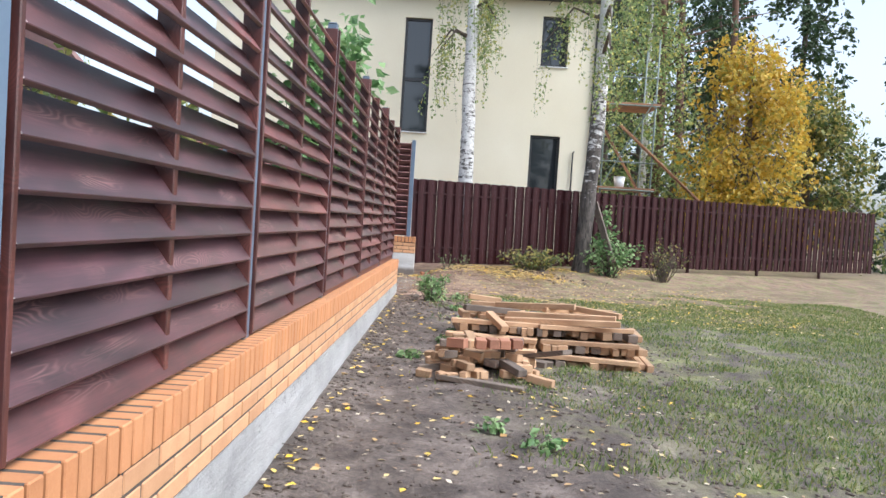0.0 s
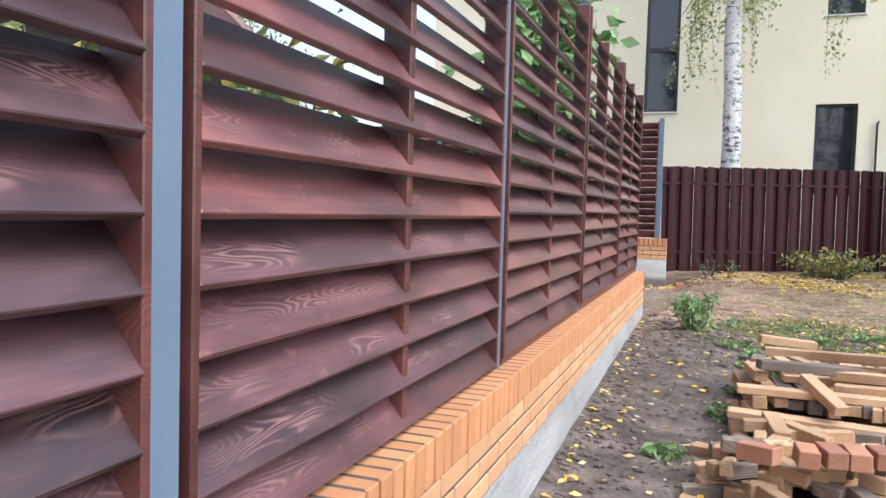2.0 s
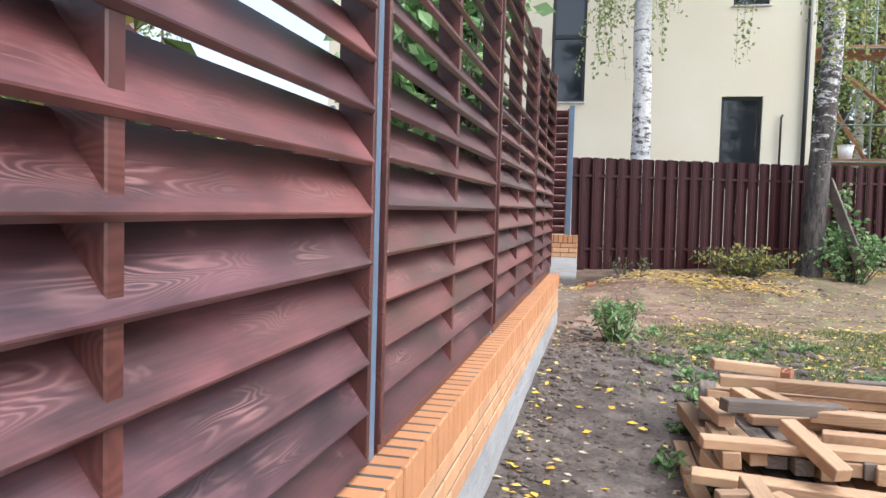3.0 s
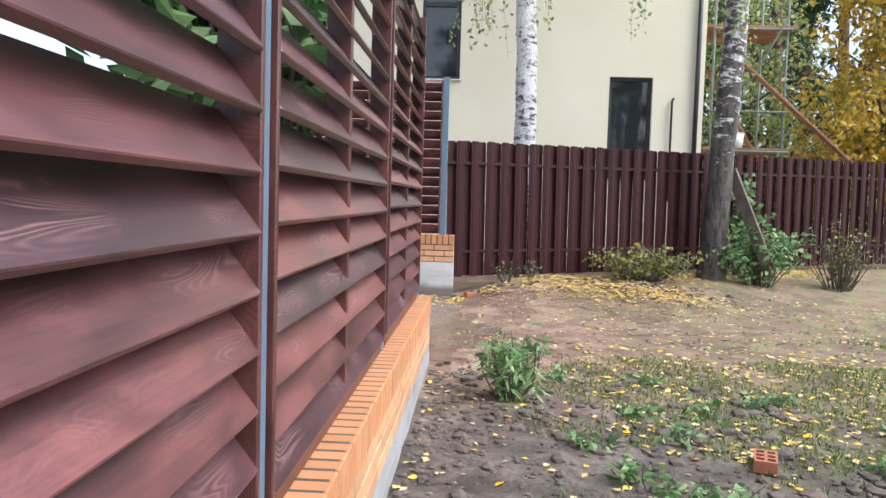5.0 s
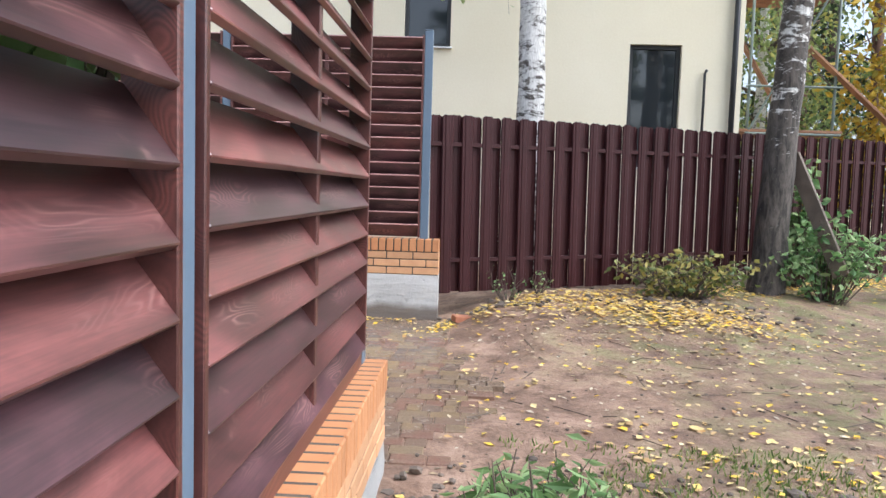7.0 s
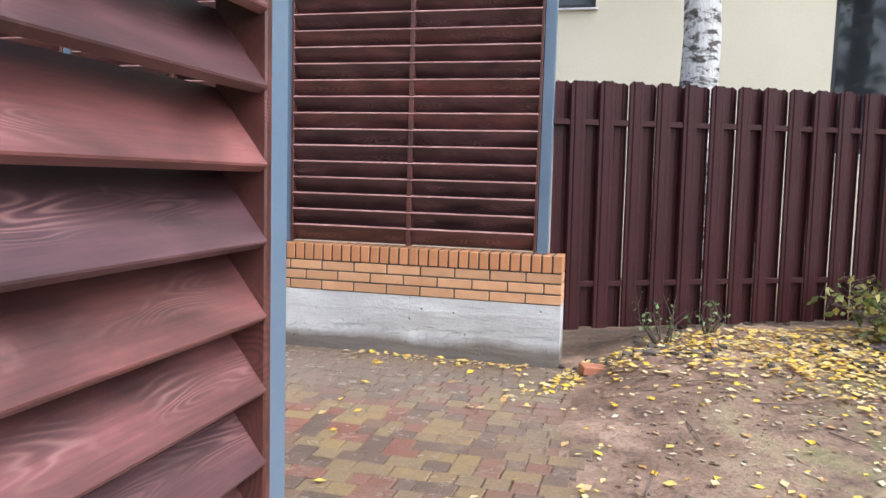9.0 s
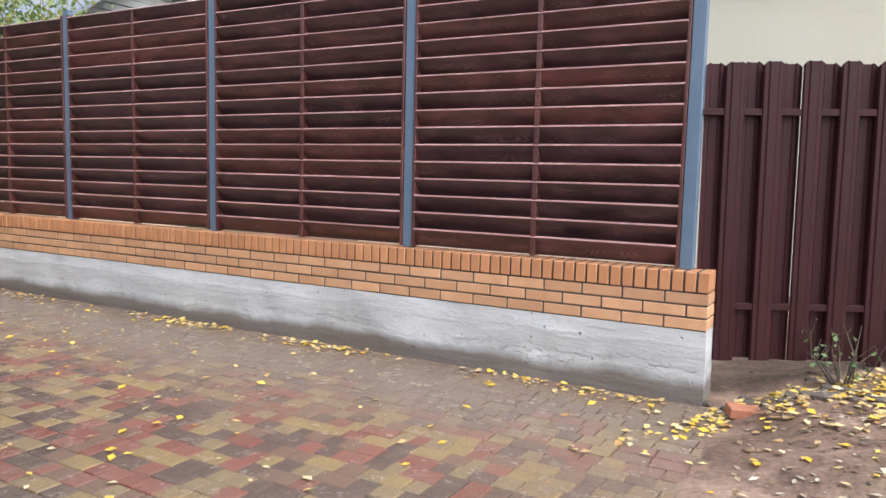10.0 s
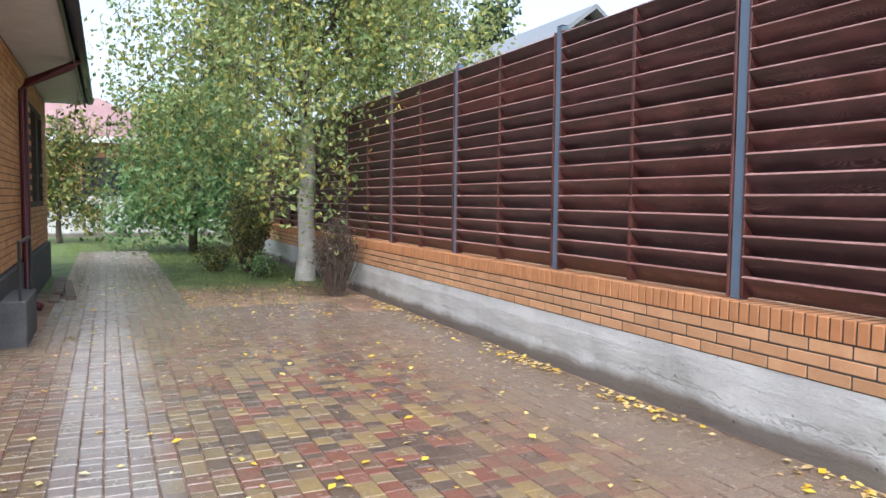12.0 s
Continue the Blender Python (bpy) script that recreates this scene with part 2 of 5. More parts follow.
def soil_material():
    m, nt, b = material("damp_soil", 0.8)
    v = place(nt)
    big = noise_tex(nt, v, 0.55, 5, 0.6, 0.5)
    mid = noise_tex(nt, v, 4.0, 6, 0.65)
    fine = noise_tex(nt, v, 38.0, 6, 0.75)
    f = maths(nt, "ADD", maths(nt, "MULTIPLY", mid, 0.55), maths(nt, "MULTIPLY", fine, 0.45))
    grey = ramp(nt, f, [(0.36, (0.04, 0.031, 0.025)), (0.5, (0.14, 0.11, 0.092)), (0.66, (0.3, 0.25, 0.215))])
    pink = ramp(nt, f, [(0.36, (0.11, 0.065, 0.043)), (0.5, (0.3, 0.19, 0.132)), (0.66, (0.48, 0.335, 0.25))])
    turf = ramp(nt, f, [(0.3, (0.06, 0.07, 0.025)), (0.5, (0.15, 0.17, 0.055)), (0.72, (0.28, 0.27, 0.11))])
    sep = nt.nodes.new("ShaderNodeSeparateXYZ")
    nt.links.new(v, sep.inputs[0])
    far = ramp(nt, maths(nt, "MULTIPLY", maths(nt, "ADD", sep.outputs["Y"], maths(nt, "MULTIPLY", big, 3.0)), 0.05), [(0.56, (0, 0, 0)), (0.66, (1, 1, 1))])
    c = mixc(nt, far, grey, pink)
    right = maths(nt, "MULTIPLY", maths(nt, "ADD", sep.outputs["X"], maths(nt, "MULTIPLY", maths(nt, "SUBTRACT", big, 0.5), 7.0)), 0.2)
    green = ramp(nt, right, [(0.05, (0, 0, 0)), (0.4, (0.85, 0.85, 0.85))])
    patch = ramp(nt, mid, [(0.42, (0, 0, 0)), (0.6, (1, 1, 1))])
    c = mixc(nt, maths(nt, "MULTIPLY", green, patch), c, turf)
    west = ramp(nt, maths(nt, "MULTIPLY", maths(nt, "ADD", sep.outputs["X"], maths(nt, "MULTIPLY", mid, 1.5)), -0.05), [(0.5, (0, 0, 0)), (0.56, (1, 1, 1))])
    lawn = ramp(nt, f, [(0.3, (0.05, 0.085, 0.02)), (0.7, (0.2, 0.27, 0.075))])
    c = mixc(nt, west, c, lawn)
    damp = ramp(nt, noise_tex(nt, v, 1.7, 6, 0.7, 0.8), [(0.42, (0.52, 0.48, 0.46)), (0.58, (1, 1, 1))])
    c = mixc(nt, 0.8, c, damp, "MULTIPLY")
    nt.links.new(c, b.inputs["Base Color"])
    nt.links.new(maths(nt, "ADD", maths(nt, "MULTIPLY", mid, 0.5), 0.45), b.inputs["Roughness"])
    relief(nt, b, f, 1.0, 0.03)
    return m


SOIL = soil_material()


def stucco_material():
    m, nt, b = material("cream_stucco", 0.9)
    v = place(nt)
    big, fine = noise_tex(nt, v, 0.5, 4), noise_tex(nt, v, 30, 5, 0.7)
    c = ramp(nt, maths(nt, "ADD", maths(nt, "MULTIPLY", big, 0.6), maths(nt, "MULTIPLY", fine, 0.4)), [(0.3, (0.72, 0.66, 0.5)), (0.7, (0.82, 0.77, 0.62))])
    nt.links.new(c, b.inputs["Base Color"])
    relief(nt, b, fine, 0.5, 0.006)
    return m


STUCCO = stucco_material()


def glass_material():
    m, nt, b = material("window_glass", 0.04)
    b.inputs["Base Color"].default_value = (0.02, 0.025, 0.03, 1)
    b.inputs["Specular IOR Level"].default_value = 0.8
    return m


GLASS = glass_material()
WINDOW_FRAME = speckled("dark_grey_window_frame", (0.02, 0.021, 0.024), (0.035, 0.036, 0.04), 4, 0.4, 0.05, 50)
WHITE = speckled("white_painted_metal", (0.6, 0.62, 0.63), (0.75, 0.76, 0.77), 4, 0.5, 0.1, 50)


def bark_material(name, white, slope):
    m, nt, b = material(name, 0.85)
    v = place(nt, (1, 1, 2.6))
    v2 = place(nt, (1.0, 1.0, 0.28))
    bands = noise_tex(nt, v, 5.5, 5, 0.7, 0.8)
    crack = noise_tex(nt, v2, 16, 5, 0.7, 0.4)
    fine = noise_tex(nt, v2, 60, 4)
    pale = ramp(nt, fine, [(0.3, (0.5, 0.49, 0.47)), (0.7, (0.78, 0.77, 0.75))])
    dark = ramp(nt, crack, [(0.35, (0.018, 0.016, 0.015)), (0.7, (0.14, 0.12, 0.105))])
    sep = nt.nodes.new("ShaderNodeSeparateXYZ")
    c0 = nt.nodes.new("ShaderNodeTexCoord")
    nt.links.new(c0.outputs["Object"], sep.inputs[0])
    rough_foot = maths(nt, "MULTIPLY", maths(nt, "SUBTRACT", white, sep.outputs["Z"]), slope)
    f = maths(nt, "ADD", maths(nt, "ADD", maths(nt, "MULTIPLY", bands, 0.75), maths(nt, "MULTIPLY", crack, 0.25)), rough_foot)
    c = mixc(nt, ramp(nt, f, [(0.5, (0, 0, 0)), (0.58, (1, 1, 1))]), pale, dark)
    nt.links.new(c, b.inputs["Base Color"])
    relief(nt, b, crack, 0.9, 0.02)
    return m


def leaf_material(name, colours, dull=0.4, thin=0.35):
    m, nt, b = material(name, 0.55)
    r = nt.nodes.new("ShaderNodeNewGeometry").outputs["Random Per Island"]
    n = len(colours)
    c = ramp(nt, r, [(i / max(1, n - 1), col) for i, col in enumerate(colours)])
    v = place(nt)
    big = noise_tex(nt, v, 2.0, 3)
    c = mixc(nt, maths(nt, "MULTIPLY", big, dull), c, (0.5, 0.5, 0.35), "MULTIPLY")
    nt.links.new(c, b.inputs["Base Color"])
    tr = nt.nodes.new("ShaderNodeBsdfTranslucent")
    nt.links.new(c, tr.inputs["Color"])
    mix = nt.nodes.new("ShaderNodeMixShader")
    mix.inputs[0].default_value = thin
    nt.links.new(b.outputs[0], mix.inputs[1])
    nt.links.new(tr.outputs[0], mix.inputs[2])
    nt.links.new(mix.outputs[0], nt.nodes["Material Output"].inputs["Surface"])
    return m


BARK_PALE = bark_material("white_birch_bark", 3.0, 0.02)
BARK_DARK = bark_material("furrowed_birch_bark", 4.7, 0.054)
BARK_LIMED = speckled("pale_limed_bark", (0.3, 0.29, 0.27), (0.62, 0.61, 0.58), 5, 0.9, 0.6, 40)
TWIG = speckled("grey_brown_twig", (0.06, 0.045, 0.035), (0.16, 0.125, 0.1), 8, 0.9, 0.4, 60)
LEAF_BIRCH = leaf_material("birch_leaves", [(0.15, 0.23, 0.08), (0.25, 0.34, 0.12), (0.35, 0.42, 0.17), (0.58, 0.52, 0.13)], 0.3, 0.42)
LEAF_GREEN = leaf_material("green_leaves", [(0.08, 0.17, 0.06), (0.17, 0.31, 0.11), (0.28, 0.44, 0.19), (0.38, 0.5, 0.24)], 0.3, 0.42)
LEAF_BUSH = leaf_material("bush_leaves", [(0.07, 0.11, 0.035), (0.15, 0.2, 0.06), (0.32, 0.31, 0.09), (0.46, 0.38, 0.1)])
LEAF_YELLOW = leaf_material("yellow_leaves", [(0.45, 0.26, 0.02), (0.6, 0.4, 0.04), (0.66, 0.5, 0.1), (0.25, 0.27, 0.05)], 0.15, 0.45)
LEAF_FALLEN = leaf_material("fallen_leaves", [(0.78, 0.46, 0.03), (0.82, 0.58, 0.07), (0.7, 0.55, 0.25), (0.45, 0.24, 0.08), (0.74, 0.64, 0.38), (0.8, 0.54, 0.05)], 0.15, 0.15)
LEAF_DRY = leaf_material("dry_brown_leaves", [(0.1, 0.07, 0.055), (0.18, 0.125, 0.095), (0.26, 0.19, 0.14)])
LEAF_LITTER = leaf_material("leaf_litter", [(0.1, 0.06, 0.035), (0.28, 0.17, 0.09), (0.5, 0.4, 0.26), (0.62, 0.56, 0.44), (0.16, 0.1, 0.06)], 0.15, 0.1)
LEAF_DARK = leaf_material("dark_conifer_needles", [(0.03, 0.06, 0.028), (0.055, 0.095, 0.04), (0.09, 0.135, 0.06)])
GRASS = leaf_material("grass_blades", [(0.06, 0.12, 0.025), (0.14, 0.21, 0.05), (0.24, 0.3, 0.09), (0.34, 0.31, 0.13)])


# ---- building helpers ----
def mesh_of(bm, name, mat, smooth=False):
    me = bpy.data.meshes.new(name)
    bm.normal_update()
    bm.to_mesh(me)
    bm.free()
    me.materials.append(mat)
    if smooth:
        for p in me.polygons:
            p.use_smooth = True
    return me


def part(name, bm, mat, parent=None, label="", smooth=False):
    """Links a bmesh as one mesh object, under a thing if one is given."""
    ob = new(name, mesh_of(bm, name, mat, smooth) if isinstance(bm, bmesh.types.BMesh) else bm)
    ob.parent = parent
    if label:
        tagged(ob, label)
    return ob


def thing(name, label, category, at=(0, 0, 0), group="", kind=""):
    ob = new(name)
    ob.location = at
    ob.empty_display_size = 0.1
    return tagged(ob, label, category, group, kind)


def box(bm, x0, x1, y0, y1, z0, z1, bevel=0.0):
    r = bmesh.ops.create_cube(bm, size=1.0)
    for v in r["verts"]:
        v.co = Vector((x0 if v.co.x < 0 else x1, y0 if v.co.y < 0 else y1, z0 if v.co.z < 0 else z1))
    if bevel:
        edges = list({e for v in r["verts"] for e in v.link_edges})
        bmesh.ops.bevel(bm, geom=edges, offset=bevel, segments=1, affect="EDGES")
    return bm


def block(x0, x1, y0, y1, z0, z1, bevel=0.0):
    return box(bmesh.new(), x0, x1, y0, y1, z0, z1, bevel)


def tube(bm, points, radii, sides=8, closed=True):
    """A tapered round limb along points."""
    rings = []
    pts = [Vector(p) for p in points]
    for i, p in enumerate(pts):
        d = (pts[min(i + 1, len(pts) - 1)] - pts[max(i - 1, 0)]).normalized()
        a = d.orthogonal().normalized() if abs(d.z) < 0.95 else Vector((1, 0, 0)) - d * d.x
        a.normalize()
        b = d.cross(a)
        rings.append([bm.verts.new(p + radii[i] * (math.cos(2 * math.pi * k / sides) * a + math.sin(2 * math.pi * k / sides) * b)) for k in range(sides)])
    for r0, r1 in zip(rings, rings[1:]):
        for k in range(sides):
            bm.faces.new((r0[k], r0[(k + 1) % sides], r1[(k + 1) % sides], r1[k]))
    if closed:
        bm.faces.new(rings[0][::-1])
        bm.faces.new(rings[-1])
    return bm


def leaves_mesh(name, points, size, mat, rng, droop=0.4, flat=False, long=1.4):
    """Many single folded leaves, each four triangles, round the given points."""
    verts, faces = [], []
    for p in points:
        s = size * rng.uniform(0.6, 1.3)
        a = rng.uniform(0, 2 * math.pi)
        if flat:
            u = Vector((math.cos(a), math.sin(a), rng.uniform(-0.2, 0.2)))
            w = Vector((-math.sin(a), math.cos(a), rng.uniform(-0.3, 0.3)))
        else:
            u = Vector((math.cos(a), math.sin(a), rng.uniform(-1.2, 0.5) - droop)).normalized()
            w = u.cross(Vector((rng.uniform(-1, 1), rng.uniform(-1, 1), rng.uniform(-0.4, 1)))).normalized()
        n = u.cross(w) * s * (0.07 if flat else 0.16)
        p = Vector(p)
        i = len(verts)
        verts += [p, p + u * s * long * 0.5 + w * s * 0.42 + n, p + u * s * long, p + u * s * long * 0.5 - w * s * 0.42 + n, p + u * s * long * 0.5]
        faces += [(i, i + 4, i + 1), (i + 1, i + 4, i + 2), (i, i + 3, i + 4), (i + 4, i + 3, i + 2)]
    me = bpy.data.meshes.new(name)
    me.from_pydata(verts, [], faces)
    me.materials.append(mat)
    return me


def smoothstep(a, b, x):
    t = min(1.0, max(0.0, (x - a) / (b - a)))
    return t * t * (3 - 2 * t)


FX, FY = 0.894, 0.448          # the way of the picket fence
F0 = (-0.86, 15.90)            # where it begins


def ground_height(x, y):
    """The lay of the land: it rises to the drive, and in a bank to the picket fence."""
    z = 0.25 * smoothstep(-1.5, 12.5, y)
    d = (x - F0[0]) * -FY + (y - F0[1]) * FX           # in front of the fence: negative
    east = smoothstep(-1.0, 0.2, x + 0.25 * noise.noise((x * 2, y * 2, 8)))
    z += 0.24 * east * smoothstep(-2.6, -0.15, d)
    rough = smoothstep(-0.9, -0.3, x) if y > 11.6 else smoothstep(-0.95, -0.7, x)
    z += rough * (0.045 * noise.noise((x * 0.9, y * 0.9, 0)) + 0.022 * noise.noise((x * 3.1, y * 3.1, 2)) + 0.012 * noise.noise((x * 9, y * 9, 4)))
    return z


# ---- ground ----
def build_ground():
    def axis(lo, hi, step, far):
        mid = list(np.arange(lo, hi, step))
        out, d = [], 0.4
        while d < far:
            out.append(d)
            d *= 1.6
        return [lo - q for q in reversed(out)] + mid + [hi + q for q in out]

    xs, ys = axis(-1.6, 8.0, 0.07, 900), axis(-0.5, 20.0, 0.07, 900)
    verts = [(x, y, ground_height(x, y) if not (-22 < x < -0.7 and 11.5 < y < 15.8) else 0.25) for y in ys for x in xs]
    w = len(xs)
    faces = [(j * w + i, j * w + i + 1, (j + 1) * w + i + 1, (j + 1) * w + i) for j in range(len(ys) - 1) for i in range(w - 1)]
    me = bpy.data.meshes.new("ground")
    me.from_pydata(verts, [], faces)
    me.materials.append(SOIL)
    for p in me.polygons:
        p.use_smooth = True
    return tagged(new("ground", me), "damp brown soil with thin grass and fallen leaves", "ground", kind="structure")


build_ground()

# ---- louvred fences ----
BAY, PITCH, SLATS = 2.0, 0.1216, 16
F1_X, F1_TOP = -1.01, 0.775
F2_Y, F2_TOP = 15.81, 1.05
TALL = 2.01


def slat_mesh():
    """A board 145 mm wide and 20 mm thick, leaning; its low edge towards +x."""
    bm = block(-0.077, 0.077, -0.939, 0.939, -0.01, 0.01, 0.0025)
    bmesh.ops.rotate(bm, verts=bm.verts, cent=(0, 0, 0), matrix=Matrix.Rotation(radians(53), 3, "Y"))
    me = mesh_of(bm, "slat", SLAT)
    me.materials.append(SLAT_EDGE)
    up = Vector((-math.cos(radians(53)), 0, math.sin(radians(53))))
    # only edge faces turned upward get the colour with painted sky light
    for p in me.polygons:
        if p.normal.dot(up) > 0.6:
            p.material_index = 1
    return me


def build_panel():
    """One bay between two posts, along local y, facing local +x; its foot at z = 0."""
    p = thing("louvre_panel", "red-brown stained wooden louvre panel between steel posts", "fence panel", group="louvred fence panels")
    part("jamb", block(-0.052, 0.04, -0.957, -0.936, 0.012, TALL - 0.02, 0.003), BATTEN, p)
    part("jamb", block(-0.052, 0.04, 0.936, 0.957, 0.012, TALL - 0.02, 0.003), BATTEN, p)
    part("spacer", block(-0.058, 0.028, -0.018, 0.018, 0.012, TALL - 0.05, 0.003), BATTEN, p)
    me = slat_mesh()
    for i in range(SLATS):
        s = part("slat", me, SLAT, p)
        s.location = (-0.01, 0, 0.08 + i * PITCH)
    return p


def build_post():
    p = thing("fence_post", "square blue-grey painted steel fence post", "fence post", group="fence posts")
    part("shaft", block(-0.04, 0.027, -0.04, 0.04, 0, TALL + 0.02, 0.004), STEEL, p)
    part("cap", block(-0.039, 0.026, -0.039, 0.039, TALL + 0.024, TALL + 0.032, 0.002), STEEL, p)
    return p


panel, post = build_panel(), build_post()
F1_POSTS = [11.595 - 2.008 * k for k in range(8)]
F2_POSTS = [-1.03 - BAY * k for k in range(11)]
for x in F2_POSTS:
    copy_thing(post, pose(x, F2_Y, F2_TOP, 0, 0, 90))
    copy_thing(panel, pose(x - BAY / 2, F2_Y, F2_TOP, 0, 0, 90))
for y in F1_POSTS[1:]:
    copy_thing(post, pose(F1_X, y, F1_TOP))
post.matrix_world = pose(F1_X, F1_POSTS[0], F1_TOP)
# in the yard the panels hang a little higher from bay to bay, over a closing strip
strips = []
for k, y in reversed(list(enumerate(F1_POSTS))):
    lift = max(0.0, 0.0095 * (y - 5.45))
    m = pose(F1_X, y - BAY / 2, F1_TOP + lift)
    if k:
        copy_thing(panel, m)
    else:
        panel.matrix_world = m
    if lift > 0.005:
        strips.append((y - BAY / 2, lift))
for y, lift in strips:
    ob = tagged(new("closing_strip", mesh_of(block(-0.012, 0.014, -0.935, 0.935, 0.001, 0.016 + lift, 0.003), "closing_strip", BATTEN)), "narrow red-brown wooden strip closing the foot of a louvre panel", "wooden strip", "closing strips")
    ob.matrix_world = pose(F1_X + 0.012, y, F1_TOP)


def brick_mesh(name, lx, ly, lz, mat):
    return mesh_of(block(-lx / 2, lx / 2, -ly / 2, ly / 2, -lz / 2, lz / 2, 0.004), name, mat)


def build_plinth(name, start, length, along, across, top, foot, near, concrete, edge, label):
    """Concrete footing, three courses of brick and a coping of bricks on edge.
    along runs from the free end; across points to the face that is walked past."""
    wall = thing(name, label, "wall", kind="structure")
    a, c = Vector((*along, 0)), Vector((*across, 0))
    turn = Matrix((a, c, (0, 0, 1))).transposed().to_4x4()
    base = Matrix.Translation((*start, 0)) @ turn          # local x along, y to the face, z up
    def put(bm, mat, nm):
        bm.transform(base)
        if base.determinant() < 0:
            bmesh.ops.reverse_faces(bm, faces=bm.faces)
        return part(nm, bm, mat, wall)
    course_top = top - edge
    bottom = course_top - 3 * 0.076
    bm = bmesh.new()
    n = int(length / 0.1)
    rows = [foot, foot + (bottom - foot) * 0.25, foot + (bottom - foot) * 0.5, foot + (bottom - foot) * 0.8, bottom - 0.003]
    grid = [[bm.verts.new((min(length, i * length / n), -0.003 + 0.008 * noise.noise((i * 0.35, z * 7, top * 9)) + 0.006 * (k % 2), z)) for i in range(n + 1)] for k, z in enumerate(rows)]
    back = [[bm.verts.new((i * length, -0.245, z)) for i in (0, 1)] for z in (foot, bottom - 0.003)]
    for r0, r1 in zip(grid, grid[1:]):
        for i in range(n):
            bm.faces.new((r0[i], r1[i], r1[i + 1], r0[i + 1]))
    bm.faces.new([r[0] for r in grid] + [back[1][0], back[0][0]])
    bm.faces.new([r[-1] for r in reversed(grid)] + [back[0][1], back[1][1]])
    bm.faces.new(grid[-1] + [back[1][1], back[1][0]])
    bm.faces.new([back[0][0], back[0][1], back[1][1], back[1][0]])
    bmesh.ops.recalc_face_normals(bm, faces=bm.faces)
    bm.transform(base)
    part("footing", bm, concrete, wall, "grey cast concrete footing with rough form marks")
    put(block(0.008, length, -0.236, -0.005, bottom - 0.001, top - 0.0018), MORTAR, "mortar")
    pieces = []
    rng = random.Random(len(name) + int(length * 10))
    for k in range(3):
        z = bottom + 0.036 + k * 0.076
        x = 0.0 if k % 2 == 0 else -0.13
        while x < length:
            x0, x1 = max(0.0, x), min(length, x + 0.25)
            if x1 - x0 > 0.05:
                pieces.append(((x0 + x1) / 2, z, "long" if x1 - x0 > 0.2 else "half", x1 - x0, rng.uniform(-0.0015, 0.0015)))
            x += 0.26
    x = 0.0
    while x < length:
        pieces.append((x + 0.0325, top - edge / 2 + 0.001, "coping", 0.065, rng.uniform(-0.0015, 0.0015)))
        x += 0.0755
    me = {"long": brick_mesh("brick", 0.25, 0.245, 0.065, BRICK), "half": brick_mesh("half_brick", 0.12, 0.245, 0.065, BRICK), "coping": brick_mesh("coping_brick", 0.0625, 0.252, edge - 0.003, COPING)}
    rest = {"brick": [], "coping_brick": []}
    for x, z, kind, wide, off in pieces:
        nm = "coping_brick" if kind == "coping" else "brick"
        m = base @ Matrix.Translation((x, -0.1225 + off + (0.003 if kind == "coping" else 0), z + off * 0.5))
        if base.determinant() < 0:
            m = m @ Matrix.Diagonal((1, -1, 1, 1))
        if near[0] <= x <= near[1]:
            ob = part(nm, me[kind], None, wall)
            ob.matrix_world = m
        else:
            rest[nm].append((m, me[kind]))
    for nm, items in rest.items():
        if not items:
            continue
        vs, fs = [], []
        for m, src in items:
            i = len(vs)
            vs += [m @ v.co for v in src.vertices]
            fs += [tuple(i + q for q in p.vertices) for p in src.polygons]
        mm = bpy.data.meshes.new(nm + "_run")
        mm.from_pydata(vs, [], fs)
        mm.materials.append(BRICK_RUN if nm == "brick" else COPING_RUN)
        tagged(part(nm + "_run", mm, None, wall), kind="stuff")
    return wall


BRICK_RUN = speckled("apricot_brick_run", (0.50, 0.25, 0.115), (0.66, 0.37, 0.185), 6, 0.72, 0.25, 90, 0.13, "island")
COPING_RUN = speckled("orange_coping_brick_run", (0.47, 0.195, 0.075), (0.60, 0.28, 0.12), 6, 0.68, 0.25, 90, 0.1, "island")


# ---- picket fence ----
def picket_mesh():
    """A folded steel picket with a rounded head, 118 mm wide and 1.8 m tall; faces local -y."""
    bm = bmesh.new()
    prof = [(-0.059, 0.012), (-0.052, 0.0), (-0.03, 0.0), (-0.022, -0.007), (0.022, -0.007), (0.03, 0.0), (0.052, 0.0), (0.059, 0.012)]
    H = 1.8
    prof = [(1.03 * x, y) for x, y in prof]
    rows = []
    for back in (0.0, 0.0015):
        low = [bm.verts.new((x, y + back, 0)) for x, y in prof]
        high = [bm.verts.new((x, y + back, H - 0.03 * (abs(x) / 0.061) ** 4 - (0.008 if abs(x) < 0.028 else 0.0))) for x, y in prof]
        rows.append((low, high))
        for i in range(len(prof) - 1):
            f = (low[i], low[i + 1], high[i + 1], high[i])
            bm.faces.new(f if back == 0 else f[::-1])
    (l0, h0), (l1, h1) = rows
    for i in range(len(prof) - 1):
        bm.faces.new((h0[i], h0[i + 1], h1[i + 1], h1[i]))
    return mesh_of(bm, "picket", PICKET)


